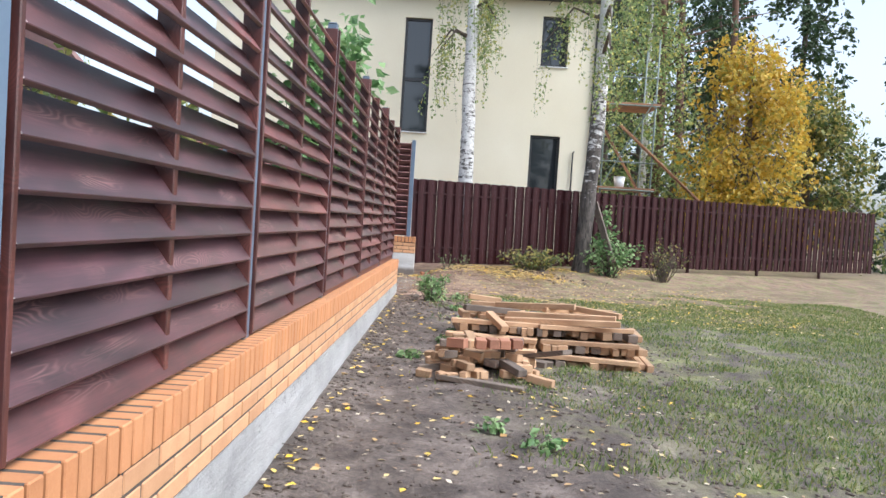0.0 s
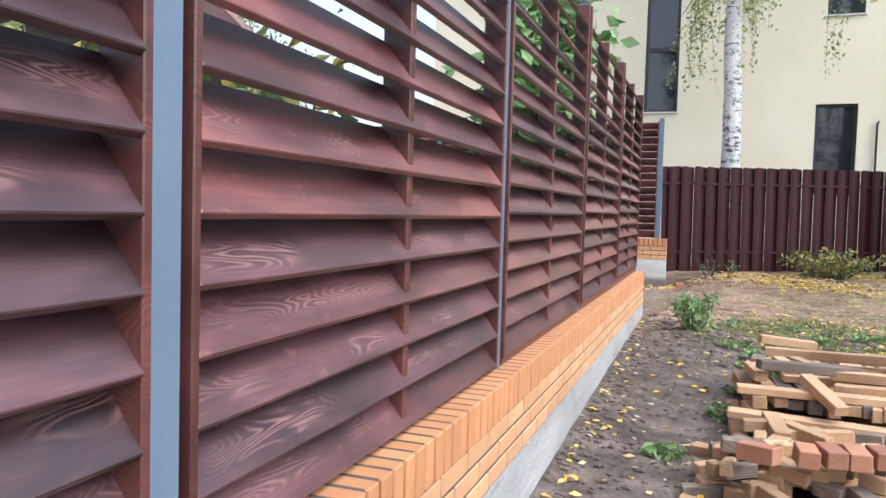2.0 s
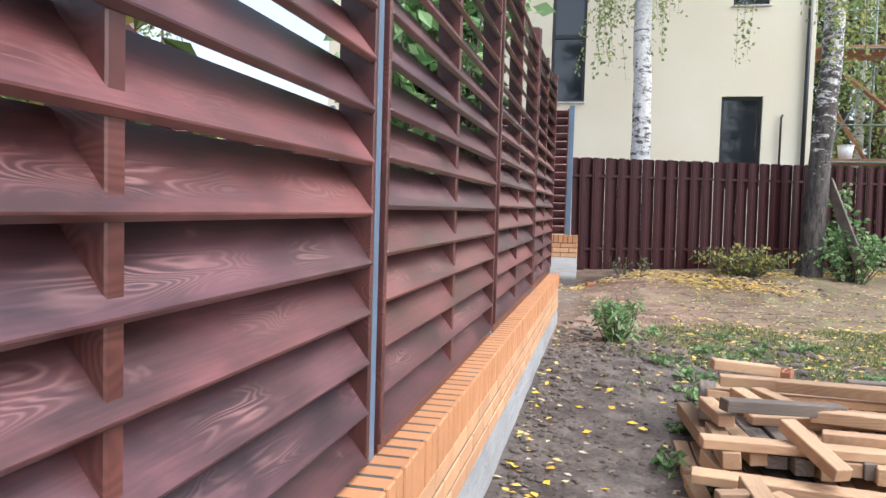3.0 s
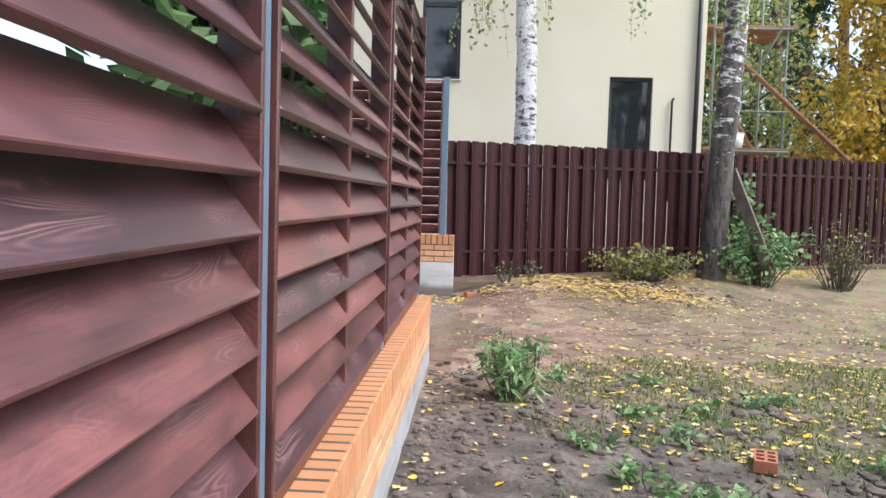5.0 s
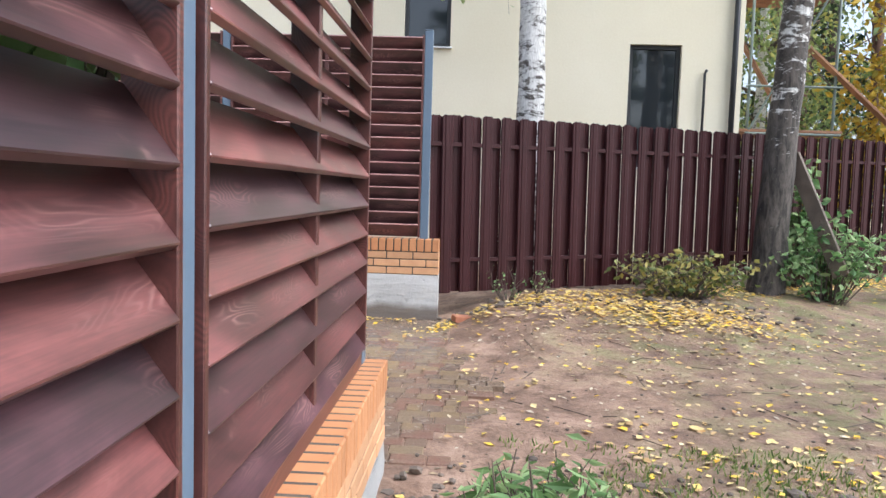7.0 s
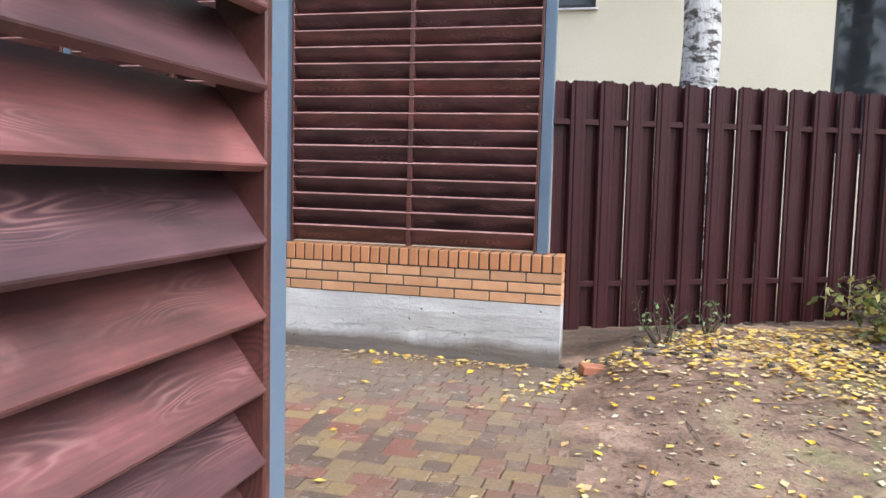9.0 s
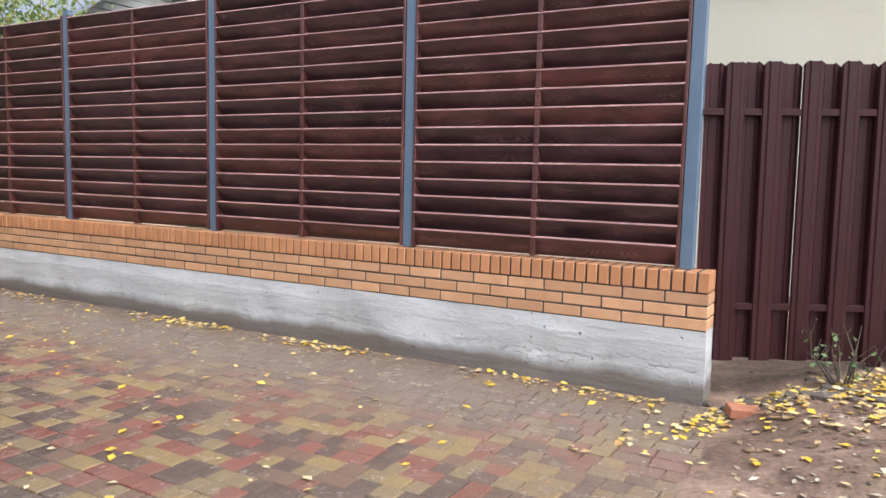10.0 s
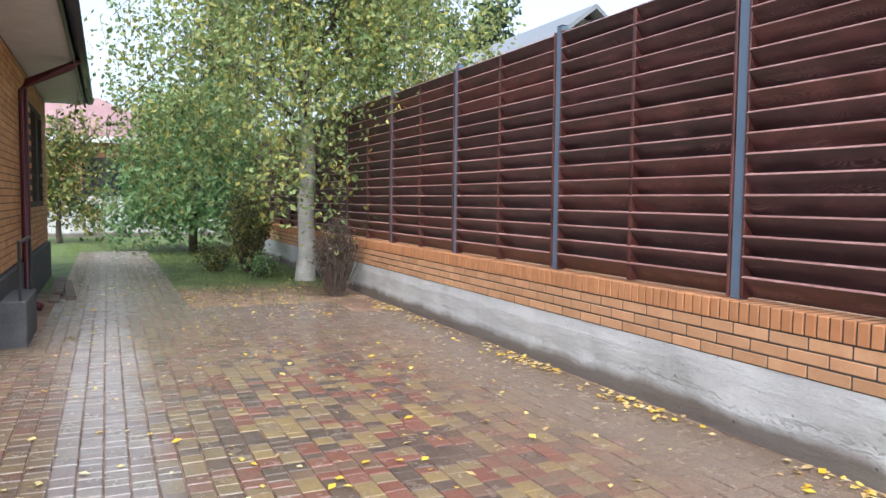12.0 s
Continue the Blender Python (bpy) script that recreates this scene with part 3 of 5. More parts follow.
def build_picket_fence():
    ang = math.degrees(math.atan2(FY, FX))
    f = thing("picket_fence", "chocolate-brown steel picket fence with rounded tops", "fence", (*F0, 0.5))
    f.rotation_euler = (0, 0, radians(ang))
    me = picket_mesh()
    L = 15.0
    for z in (0.33, 1.5):
        part("rail", block(-0.17, L, -0.018, 0.018, z - 0.02, z + 0.02, 0.002), PICKET, f)
    rng = random.Random(4)
    n = 0
    while n * 0.11 < L:
        front = n % 2 == 1
        p = part("picket", me, None, f)
        p.location = (-0.06 + n * 0.11 + rng.uniform(-0.004, 0.004), -0.026 if front else 0.026, rng.uniform(-0.006, 0.006))
        p.rotation_euler = (0, rng.uniform(-0.003, 0.003), 0 if front else math.pi)
        n += 1
    for x in (1.0, 2.75, 5.25, 7.75, 10.25, 12.75):
        part("post", block(x - 0.03, x + 0.03, 0.05, 0.11, -0.5, 1.74, 0.003), PICKET, f)
    f.rotation_euler = (0, radians(-0.7), radians(ang))
    return f


build_picket_fence()


# ---- neighbour's house ----
def wall_with_openings(x0, x1, z0, z1, y0, y1, openings):
    """A wall slab along x with rectangular openings cut right through."""
    bm = bmesh.new()
    xs = sorted({x0, x1, *[v for o in openings for v in o[:2]]})
    zs = sorted({z0, z1, *[v for o in openings for v in o[2:]]})
    for a, b in zip(xs, xs[1:]):
        for c, d in zip(zs, zs[1:]):
            if not any(o[0] <= a and b <= o[1] and o[2] <= c and d <= o[3] for o in openings):
                box(bm, a, b, y0, y1, c, d)
    bmesh.ops.remove_doubles(bm, verts=bm.verts, dist=1e-4)
    return bm


def build_window(house, x0, x1, z0, z1, y, bars=(), inset=0.12):
    w = part("window", block(x0 + 0.06, x1 - 0.06, y + inset + 0.01, y + inset + 0.02, z0 + 0.06, z1 - 0.06), GLASS, house, "dark reflecting window pane")
    t = 0.065
    for a, b, c, d in ((x0, x0 + t, z0, z1), (x1 - t, x1, z0, z1), (x0 + t, x1 - t, z0, z0 + t), (x0 + t, x1 - t, z1 - t, z1)):
        part("frame", block(a, b, y + inset - 0.03, y + inset + 0.03, c, d, 0.004), WINDOW_FRAME, w)
    for z in bars:
        part("transom", block(x0 + t, x1 - t, y + inset - 0.028, y + inset + 0.03, z - 0.045, z + 0.045, 0.004), WINDOW_FRAME, w)
    part("sill", block(x0 - 0.03, x1 + 0.03, y - 0.05, y + inset - 0.032, z0 - 0.03, z0 - 0.002, 0.004), WHITE, w)
    return w


def build_stucco_house():
    Y = 20.6
    h = thing("house", "cream stucco house with narrow dark-framed windows", "house", (0, 0, 0))
    wins = [(-1.78, -1.03, 3.84, 6.95), (1.84, 2.66, 2.0, 3.95), (1.98, 2.7, 5.84, 7.2)]
    part("wall", wall_with_openings(-7.0, 3.62, 0.2, 7.6, Y, Y + 0.3, wins), STUCCO, h)
    part("wall", block(3.32, 3.62, Y + 0.302, Y + 9, 0.2, 7.6), STUCCO, h)
    part("wall", block(-7.0, -6.7, Y + 0.302, Y + 9, 0.2, 7.6), STUCCO, h)
    part("wall", block(-6.698, 3.318, Y + 8.7, Y + 9, 0.2, 7.6), STUCCO, h)
    part("roof", block(-7.4, 4.0, Y - 0.4, Y + 9.4, 7.603, 7.8, 0.01), WINDOW_FRAME, h)
    build_window(h, *wins[0], Y, (5.28,))
    build_window(h, *wins[1], Y)
    build_window(h, *wins[2], Y)
    bm = tube(bmesh.new(), [(3.47, Y - 0.07, 0.6), (3.47, Y - 0.07, 7.3)], [0.045, 0.045], 12)
    part("downpipe", bm, WINDOW_FRAME, h, "dark grey downpipe", True)
    bm = tube(bmesh.new(), [(3.02, Y - 0.06, 1.6), (3.02, Y - 0.06, 3.5), (3.05, Y - 0.06, 3.56)], [0.022, 0.022, 0.022], 8)
    part("vent_pipe", bm, WINDOW_FRAME, h, "", True)
    return h


build_stucco_house()


# ---- paved drive ----
def paver_material(name, source):
    m, nt, b = material(name, 0.35)
    r = nt.nodes.new("ShaderNodeObjectInfo").outputs["Random"] if source == "object" else nt.nodes.new("ShaderNodeNewGeometry").outputs["Random Per Island"]
    geo = nt.nodes.new("ShaderNodeNewGeometry")
    pos = geo.outputs["Position"]
    mosaic = nt.nodes.new("ShaderNodeValToRGB")
    mosaic.color_ramp.interpolation = "CONSTANT"
    for e, p in zip(mosaic.color_ramp.elements, (0.0, 0.16)):
        e.position = p
    cols = [(0.0, (0.23, 0.078, 0.06)), (0.15, (0.33, 0.23, 0.1)), (0.33, (0.1, 0.072, 0.063)), (0.5, (0.27, 0.105, 0.08)), (0.62, (0.28, 0.205, 0.11)), (0.8, (0.12, 0.082, 0.07)), (0.9, (0.2, 0.12, 0.085))]
    while len(mosaic.color_ramp.elements) < len(cols):
        mosaic.color_ramp.elements.new(0.9)
    for e, (p, c) in zip(mosaic.color_ramp.elements, cols):
        e.position, e.color = p, (*c, 1)
    nt.links.new(r, mosaic.inputs[0])
    grey = ramp(nt, r, [(0.0, (0.27, 0.255, 0.25)), (0.5, (0.4, 0.37, 0.34)), (1.0, (0.34, 0.29, 0.28))])
    sep = nt.nodes.new("ShaderNodeSeparateXYZ")
    nt.links.new(pos, sep.inputs[0])
    big, mid, fine = noise_tex(nt, pos, 0.8, 5, 0.6, 0.6), noise_tex(nt, pos, 7, 5, 0.65), noise_tex(nt, pos, 70, 5, 0.7)
    mixed = maths(nt, "ADD", sep.outputs["Y"], maths(nt, "MULTIPLY", maths(nt, "SUBTRACT", noise_tex(nt, pos, 3.0, 2), 0.5), 0.5))
    strip = maths(nt, "MULTIPLY", maths(nt, "MULTIPLY", maths(nt, "GREATER_THAN", sep.outputs["Y"], 12.02), maths(nt, "LESS_THAN", sep.outputs["X"], -1.5)), ramp(nt, maths(nt, "MULTIPLY", mixed, 0.05), [(0.622, (0.85, 0.85, 0.85)), (0.634, (0, 0, 0))]))
    path = ramp(nt, maths(nt, "MULTIPLY", maths(nt, "ADD", sep.outputs["X"], big), -0.05), [(0.33, (0, 0, 0)), (0.46, (0.9, 0.9, 0.9))])
    c = mixc(nt, maths(nt, "MAXIMUM", strip, path), mosaic.outputs[0], grey)
    # trodden soil spread over the stones
    along = maths(nt, "ADD", maths(nt, "MULTIPLY", maths(nt, "SUBTRACT", sep.outputs["Y"], 13.9), 0.3), maths(nt, "MULTIPLY", big, 0.8))
    film1 = ramp(nt, along, [(0.35, (0, 0, 0)), (0.72, (0.93, 0.93, 0.93))])
    east = maths(nt, "ADD", maths(nt, "MULTIPLY", maths(nt, "ADD", sep.outputs["X"], 1.3), 0.5), maths(nt, "MULTIPLY", big, 0.8))
    film2 = ramp(nt, east, [(0.3, (0, 0, 0)), (0.8, (0.93, 0.93, 0.93))])
    # the stones lie washed clean in one stretch of the drive
    dx = maths(nt, "POWER", maths(nt, "MULTIPLY", maths(nt, "ADD", sep.outputs["X"], 3.6), 0.36), 2.0)
    dy = maths(nt, "POWER", maths(nt, "MULTIPLY", maths(nt, "SUBTRACT", sep.outputs["Y"], 13.9), 0.75), 2.0)
    away = maths(nt, "ADD", maths(nt, "ADD", dx, dy), maths(nt, "MULTIPLY", maths(nt, "SUBTRACT", big, 0.5), 1.6))
    washed = ramp(nt, maths(nt, "MULTIPLY", away, 0.5), [(0.1, (0.06, 0.06, 0.06)), (0.6, (0.5, 0.5, 0.5))])
    film3 = maths(nt, "ADD", washed, ramp(nt, mid, [(0.35, (0.05, 0.05, 0.05)), (0.7, (0.5, 0.5, 0.5))]))
    film3 = maths(nt, "MULTIPLY", film3, maths(nt, "SUBTRACT", 1.0, maths(nt, "MULTIPLY", strip, 0.6)))
    inner = ramp(nt, maths(nt, "MULTIPLY", maths(nt, "ADD", sep.outputs["Y"], big), 0.05), [(0.655, (0.45, 0.45, 0.45)), (0.685, (1, 1, 1))])
    film2 = maths(nt, "MULTIPLY", film2, inner)
    film = maths(nt, "MAXIMUM", maths(nt, "MAXIMUM", film1, film2), film3)
    mud = ramp(nt, fine, [(0.3, (0.15, 0.105, 0.075)), (0.7, (0.25, 0.185, 0.135))])
    c = mixc(nt, film, c, mud)
    c = mixc(nt, 0.35, c, ramp(nt, fine, [(0.3, (0.5, 0.5, 0.5)), (0.7, (1, 1, 1))]), "MULTIPLY")
    nt.links.new(c, b.inputs["Base Color"])
    nt.links.new(maths(nt, "ADD", maths(nt, "MULTIPLY", mid, 0.5), -0.03), b.inputs["Roughness"])
    relief(nt, b, maths(nt, "ADD", mid, maths(nt, "MULTIPLY", fine, 0.4)), 0.35, 0.006)
    return m


def build_pavement():
    pave = tagged(new("pavement"), "wet paving stones in red, ochre and dark brown", "pavement", kind="structure")
    near_mat, far_mat = paver_material("paving_stone", "object"), paver_material("paving_stone_run", "island")
    rng = random.Random(11)
    row, gap = 0.12, 0.007

    def stone(lx, ly):
        vs = []
        for i, z in ((0.0, -0.04), (0.0, -0.005), (0.005, 0.0)):
            vs += [(sx * (lx / 2 - i), sy * (ly / 2 - i), z) for sx, sy in ((-1, -1), (1, -1), (1, 1), (-1, 1))]
        fs = [(k, (k + 1) % 4, (k + 1) % 4 + 4, k + 4) for k in range(4)] + [(k + 4, (k + 1) % 4 + 4, (k + 1) % 4 + 8, k + 8) for k in range(4)] + [(8, 9, 10, 11)]
        return vs, fs

    lengths = (0.09, 0.12, 0.12, 0.18)
    shared = {}
    for l in lengths:
        vs, fs = stone(l - gap, row - gap)
        me = bpy.data.meshes.new("paving_stone")
        me.from_pydata(vs, [], fs)
        me.materials.append(near_mat)
        shared[l] = (me, vs, fs)
    V, F = [], []
    y = 10.35
    count = 0
    while y < 15.62:
        yc = y + row / 2
        x = -0.42 - 0.5 * noise.noise((yc * 1.7, 3.0, 1.0)) if yc > 11.75 else -1.25
        x -= rng.uniform(0, 0.1)
        end = -20.0 if 11.66 < yc < 13.2 else (-9.2 if yc < 15.0 else -8.2)
        if yc < 11.66:
            end = -8.0
        while x > end:
            l = rng.choice(lengths)
            z = 0.262 + rng.uniform(-0.0025, 0.0025) + 0.006 * noise.noise((x * 1.3, yc * 1.3, 7))
            xc = x - l / 2
            me, vs, fs = shared[l]
            if -3.7 < xc < -1.05 and 12.55 < yc < 14.1 and count < 300:
                ob = part("paving_stone", me, None, pave)
                ob.location = (xc, yc, z)
                ob.rotation_euler = (rng.uniform(-0.012, 0.012), rng.uniform(-0.012, 0.012), 0)
                count += 1
            else:
                i = len(V)
                tx, ty = rng.uniform(-0.012, 0.012), rng.uniform(-0.012, 0.012)
                V += [(xc + a, yc + b, z + c + a * tx + b * ty) for a, b, c in vs]
                F += [tuple(i + q for q in f) for f in fs]
            x -= l
        y += row
    me = bpy.data.meshes.new("paving_run")
    me.from_pydata(V, [], F)
    me.materials.append(far_mat)
    tagged(part("paving_run", me, None, pave), kind="stuff")


build_pavement()


# ---- trees and bushes ----
def build_tree(name, label, category, at, trunk, limbs, strands, leaf, bark, leaf_mat, seed, group="", per=16, spread=0.22):
    """trunk: (offset, radius) from the foot up; limbs: how many, from which height, how long; strands: leafy twigs on each limb."""
    rng = random.Random(seed)
    t = thing(name, label, category, at, group)
    pts, rad = [Vector(p[:3]) for p in trunk], [p[3] for p in trunk]
    fine_pts, fine_rad = [], []
    for i in range(len(pts) - 1):
        for k in range(6):
            f = k / 6
            p = pts[i].lerp(pts[i + 1], f)
            fine_pts.append(p + Vector((noise.noise((p.z * 1.3, seed, 0)), noise.noise((p.z * 1.3, seed, 5)), 0)) * 0.035)
            fine_rad.append((rad[i] * (1 - f) + rad[i + 1] * f) * (1 + 0.07 * noise.noise((p.z * 3, seed, 9))))
    fine_pts.append(pts[-1])
    fine_rad.append(rad[-1])
    part("trunk", tube(bmesh.new(), fine_pts, fine_rad, 16), bark, t, "", True)
    n, z0, reach, rise, droop = limbs
    bm = bmesh.new()
    spots = []
    top = pts[-1].z
    for i in range(n):
        z = z0 + (top - z0) * (i + rng.random()) / n
        k = max(j for j in range(len(fine_pts)) if fine_pts[j].z <= z or j == 0)
        a = rng.uniform(0, 2 * math.pi)
        l = reach * rng.uniform(0.6, 1.1) * (1 - 0.55 * (z - z0) / max(0.1, top - z0))
        s = fine_pts[k]
        d = Vector((math.cos(a), math.sin(a), 0))
        mid = s + d * l * 0.5 + Vector((0, 0, rise * l * 0.5))
        tip = s + d * l + Vector((0, 0, rise * l * 0.5 - droop * l * 0.4))
        r0 = max(0.012, fine_rad[k] * 0.4)
        tube(bm, [s, mid, tip], [r0, r0 * 0.5, 0.006], 5)
        for j in range(strands):
            f = rng.uniform(0.25, 1.0)
            q = s.lerp(mid, f * 2) if f < 0.5 else mid.lerp(tip, f * 2 - 1)
            q = q + Vector((rng.gauss(0, spread * 1.3), rng.gauss(0, spread * 1.3), rng.gauss(0, spread)))
            down = droop * rng.uniform(0.3, 1.3)
            e = q + Vector((rng.gauss(0, 0.12), rng.gauss(0, 0.12), -down))
            tube(bm, [q, e], [0.004, 0.002], 3, False)
            for _ in range(per):
                c = q.lerp(e, rng.random())
                spots.append(c + Vector((rng.gauss(0, spread * 0.45), rng.gauss(0, spread * 0.45), rng.gauss(0, spread * 0.45))))
    tagged(part("branchwork", bm, TWIG, t), kind="stuff")
    part("crown", leaves_mesh("crown", spots, leaf, leaf_mat, rng), None, t)
    return t


def build_bush(name, label, at, size, stems, leaves, leaf, leaf_mat, seed, category="bush", group="", upright=0.0, long=1.4):
    rng = random.Random(seed)
    b = thing(name, label, category, at, group)
    bm = bmesh.new()
    spots = []
    sx, sy, sz = size
    for i in range(stems):
        a, r = rng.uniform(0, 2 * math.pi), rng.random() ** 0.6
        foot = Vector((math.cos(a) * r * sx * 0.25, math.sin(a) * r * sy * 0.25, -0.03))
        h = sz * rng.uniform(0.6, 1.0) * (1 - 0.35 * r * (1 - upright))
        tip = Vector((math.cos(a) * r * sx * (1 - 0.6 * upright), math.sin(a) * r * sy * (1 - 0.6 * upright), h))
        mid = foot.lerp(tip, 0.5) + Vector((rng.gauss(0, 0.05), rng.gauss(0, 0.05), 0.08 * sz))
        w = 0.005 + 0.005 * sz
        tube(bm, [foot, mid, tip], [w, w * 0.6, 0.002], 4, False)
        for _ in range(3):
            f = rng.uniform(0.12, 0.97)
            q = foot.lerp(mid, f * 2) if f < 0.5 else mid.lerp(tip, f * 2 - 1)
            e = q + Vector((rng.gauss(0, 0.16) * sx, rng.gauss(0, 0.16) * sy, rng.uniform(0, 0.2) * sz))
            tube(bm, [q, e], [w * 0.4, 0.0015], 3, False)
            for _ in range(max(1, leaves // (stems * 3))):
                spots.append(q.lerp(e, rng.random() ** 0.7) + Vector((rng.gauss(0, 0.045) * sx, rng.gauss(0, 0.045) * sy, rng.gauss(0, 0.05) * sz)))
    tagged(part("branchwork", bm, TWIG, b), kind="stuff")
    if leaves:
        part("foliage", leaves_mesh("foliage", spots, leaf, leaf_mat, rng, 0.1, False, long), None, b)
    return b


def gz(x, y):
    return ground_height(x, y)


build_tree("birch_tree", "white-barked birch with hanging twigs behind the picket fence", "tree", (0.12, 17.85, 0.3), [(0.02, 0, -0.1, 0.2), (0, 0, 2.2, 0.172), (-0.06, 0, 4.8, 0.15), (-0.1, 0.1, 9.0, 0.09), (0, 0.2, 12, 0.03)], (26, 5.7, 1.0, 0.4, 1.7), 9, 0.06, BARK_PALE, LEAF_BIRCH, 3, "birches", 34, 0.12)
build_tree("birch_tree", "old birch with dark furrowed bark before the picket fence", "tree", (2.9, 17.2, 0.42), [(-0.02, 0, -0.1, 0.23), (0, 0, 0.5, 0.19), (0.1, 0, 2.4, 0.165), (0.17, 0, 4.2, 0.16), (0.2, 0.1, 9.0, 0.1), (0.1, 0.2, 13, 0.03)], (26, 5.2, 1.6, 0.4, 1.6), 9, 0.06, BARK_DARK, LEAF_BIRCH, 5, "birches", 34, 0.12)
build_tree("birch_tree", "leaning birch with limed trunk and drooping yellow-green crown", "tree", (-12.1, 15.35, 0.36), [(0, 0, -0.25, 0.19), (0.04, 0, 0.3, 0.15), (0.2, 0, 2.0, 0.12), (0.6, -0.2, 4.5, 0.08), (0.7, -0.4, 8.5, 0.03)], (54, 2.5, 3.7, 0.8, 1.35), 17, 0.066, BARK_LIMED, LEAF_BIRCH, 8, "birches", 74, 0.38)
build_tree("shrub_tree", "dense green broad-leaved shrub tree by the lawn", "tree", (-19.6, 14.3, 0.26), [(0, 0, -0.1, 0.12), (0.05, 0, 1.2, 0.09), (0, 0, 4.1, 0.02)], (48, 0.95, 2.3, 0.75, 0.8), 14, 0.11, TWIG, LEAF_GREEN, 12, "", 26, 0.3)
build_tree("young_tree", "small tree with yellowing leaves on the lawn", "tree", (-24.4, 11.0, 0.26), [(0, 0, -0.1, 0.09), (0.1, 0, 1.0, 0.06), (0, 0, 3.9, 0.02)], (24, 1.0, 1.5, 0.6, 0.8), 12, 0.12, TWIG, LEAF_BUSH, 14, "", 12, 0.25)
build_tree("maple_tree", "maple with bright yellow autumn leaves beyond the fence", "tree", (9.6, 25.5, 0.4), [(0, 0, -0.1, 0.2), (0, 0, 2.5, 0.16), (0, 0, 8.0, 0.03)], (40, 1.6, 3.0, 0.6, 0.8), 14, 0.13, TWIG, LEAF_YELLOW, 16, "", 18, 0.3)
build_tree("maple_tree", "maple with half-turned leaves beyond the fence", "tree", (12.6, 27.5, 0.4), [(0, 0, -0.1, 0.2), (0, 0, 2.5, 0.16), (0, 0, 7.0, 0.03)], (36, 1.2, 3.0, 0.6, 0.8), 12, 0.14, TWIG, LEAF_BUSH, 17, "", 16, 0.3)
build_tree("birch_tree", "tall green birch at the edge of the wood", "tree", (6.9, 29.0, 0.3), [(0, 0, -0.1, 0.2), (0.1, 0, 4.0, 0.15), (0, 0, 11.0, 0.03)], (44, 1.8, 3.0, 0.5, 1.2), 12, 0.12, BARK_PALE, LEAF_BIRCH, 18, "birches", 16, 0.35)
for i, (x, y, h) in enumerate([(6.2, 33, 13), (8.5, 36, 15), (11.5, 35, 14), (15, 34, 15), (19, 31, 14), (7.2, 41, 16), (13.5, 42, 16), (22.5, 27, 13), (-33, 27, 11), (-38, 18, 12), (-27, 27, 10), (-8, -22, 15), (-3, -25, 16), (1.5, -21, 14), (5.5, -24, 16), (9.5, -21, 15), (13.5, -25, 16), (18, -22, 15)]):
    build_tree("spruce_tree", "dark green spruce in the wood behind the houses", "tree", (x, y, 0.3), [(0, 0, -0.1, 0.24), (0, 0, h * 0.5, 0.16), (0, 0, h, 0.02)], (40, 1.4, 2.9, -0.1, 0.55), 8, 0.2, TWIG, LEAF_DARK, 30 + i, "spruces", 14, 0.28)
for i, (x, y) in enumerate([(7.6, 29.5), (8.6, 30.5), (10.9, 31)]):
    t = thing("pine_tree", "tall pine with bare reddish trunk", "tree", (x, y, 0.3), "pines")
    part("trunk", tube(bmesh.new(), [(0, 0, -0.1), (0.1, 0, 5), (-0.15, 0, 11), (0, 0, 16)], [0.19, 0.17, 0.13, 0.05], 12), PINE_BARK, t, "", True)
    bm, spots, r = bmesh.new(), [], random.Random(60 + i)
    for k in range(22):
        z, a = r.uniform(4.5, 16), r.uniform(0, 6.28)
        e = Vector((math.cos(a) * 1.7, math.sin(a) * 1.7, z + 0.5))
        tube(bm, [(0, 0, z), e], [0.04, 0.01], 4)
        if z > 9:
            spots += [e + Vector((r.gauss(0, 0.5), r.gauss(0, 0.5), r.gauss(0, 0.3))) for _ in range(50)]
    tagged(part("branchwork", bm, PINE_BARK, t), kind="stuff")
    part("crown", leaves_mesh("crown", spots, 0.16, LEAF_DARK, r), None, t)

build_bush("shrub", "large-leaved green shrub rising behind the louvred fence", (-1.85, 10.2, 0.25), (0.8, 1.5, 4.1), 46, 4200, 0.12, LEAF_GREEN, 41, upright=0.4)
build_bush("shrub", "green shrub seen through the louvred fence", (-3.2, 5.6, 0.15), (1.3, 2.3, 2.95), 40, 2600, 0.12, LEAF_BUSH, 42)
build_bush("weed", "tall green weed with narrow leaves on bare soil", (-0.3, 10.82, gz(-0.3, 10.82)), (0.32, 0.3, 0.5), 26, 400, 0.034, LEAF_GREEN, 43, "weed", "weeds", 0.45, 2.8)
build_bush("bramble", "yellow-green bramble heap before the picket fence", (1.75, 16.45, gz(1.75, 16.45)), (0.95, 0.5, 0.6), 60, 760, 0.06, LEAF_BUSH, 44)
build_bush("bramble", "leafy green bramble at the foot of the old birch", (3.5, 16.95, gz(3.5, 16.95)), (0.8, 0.42, 1.05), 46, 950, 0.075, LEAF_GREEN, 45)
build_bush("bush", "grey-green bush before the picket fence", (4.75, 17.2, gz(4.75, 17.2)), (0.7, 0.4, 1.15), 46, 330, 0.05, LEAF_BUSH, 46)
build_bush("creeper", "pale green creeper climbing at the picket fence", (3.4, 17.65, gz(3.4, 17.65)), (0.32, 0.15, 1.75), 14, 330, 0.09, LEAF_GREEN, 47, "creeper", "", 0.6)
build_bush("weed", "thin green weed at the foot of the picket fence", (-0.15, 16.02, gz(-0.15, 16.02)), (0.22, 0.12, 0.42), 12, 70, 0.03, LEAF_GREEN, 48, "weed", "weeds")
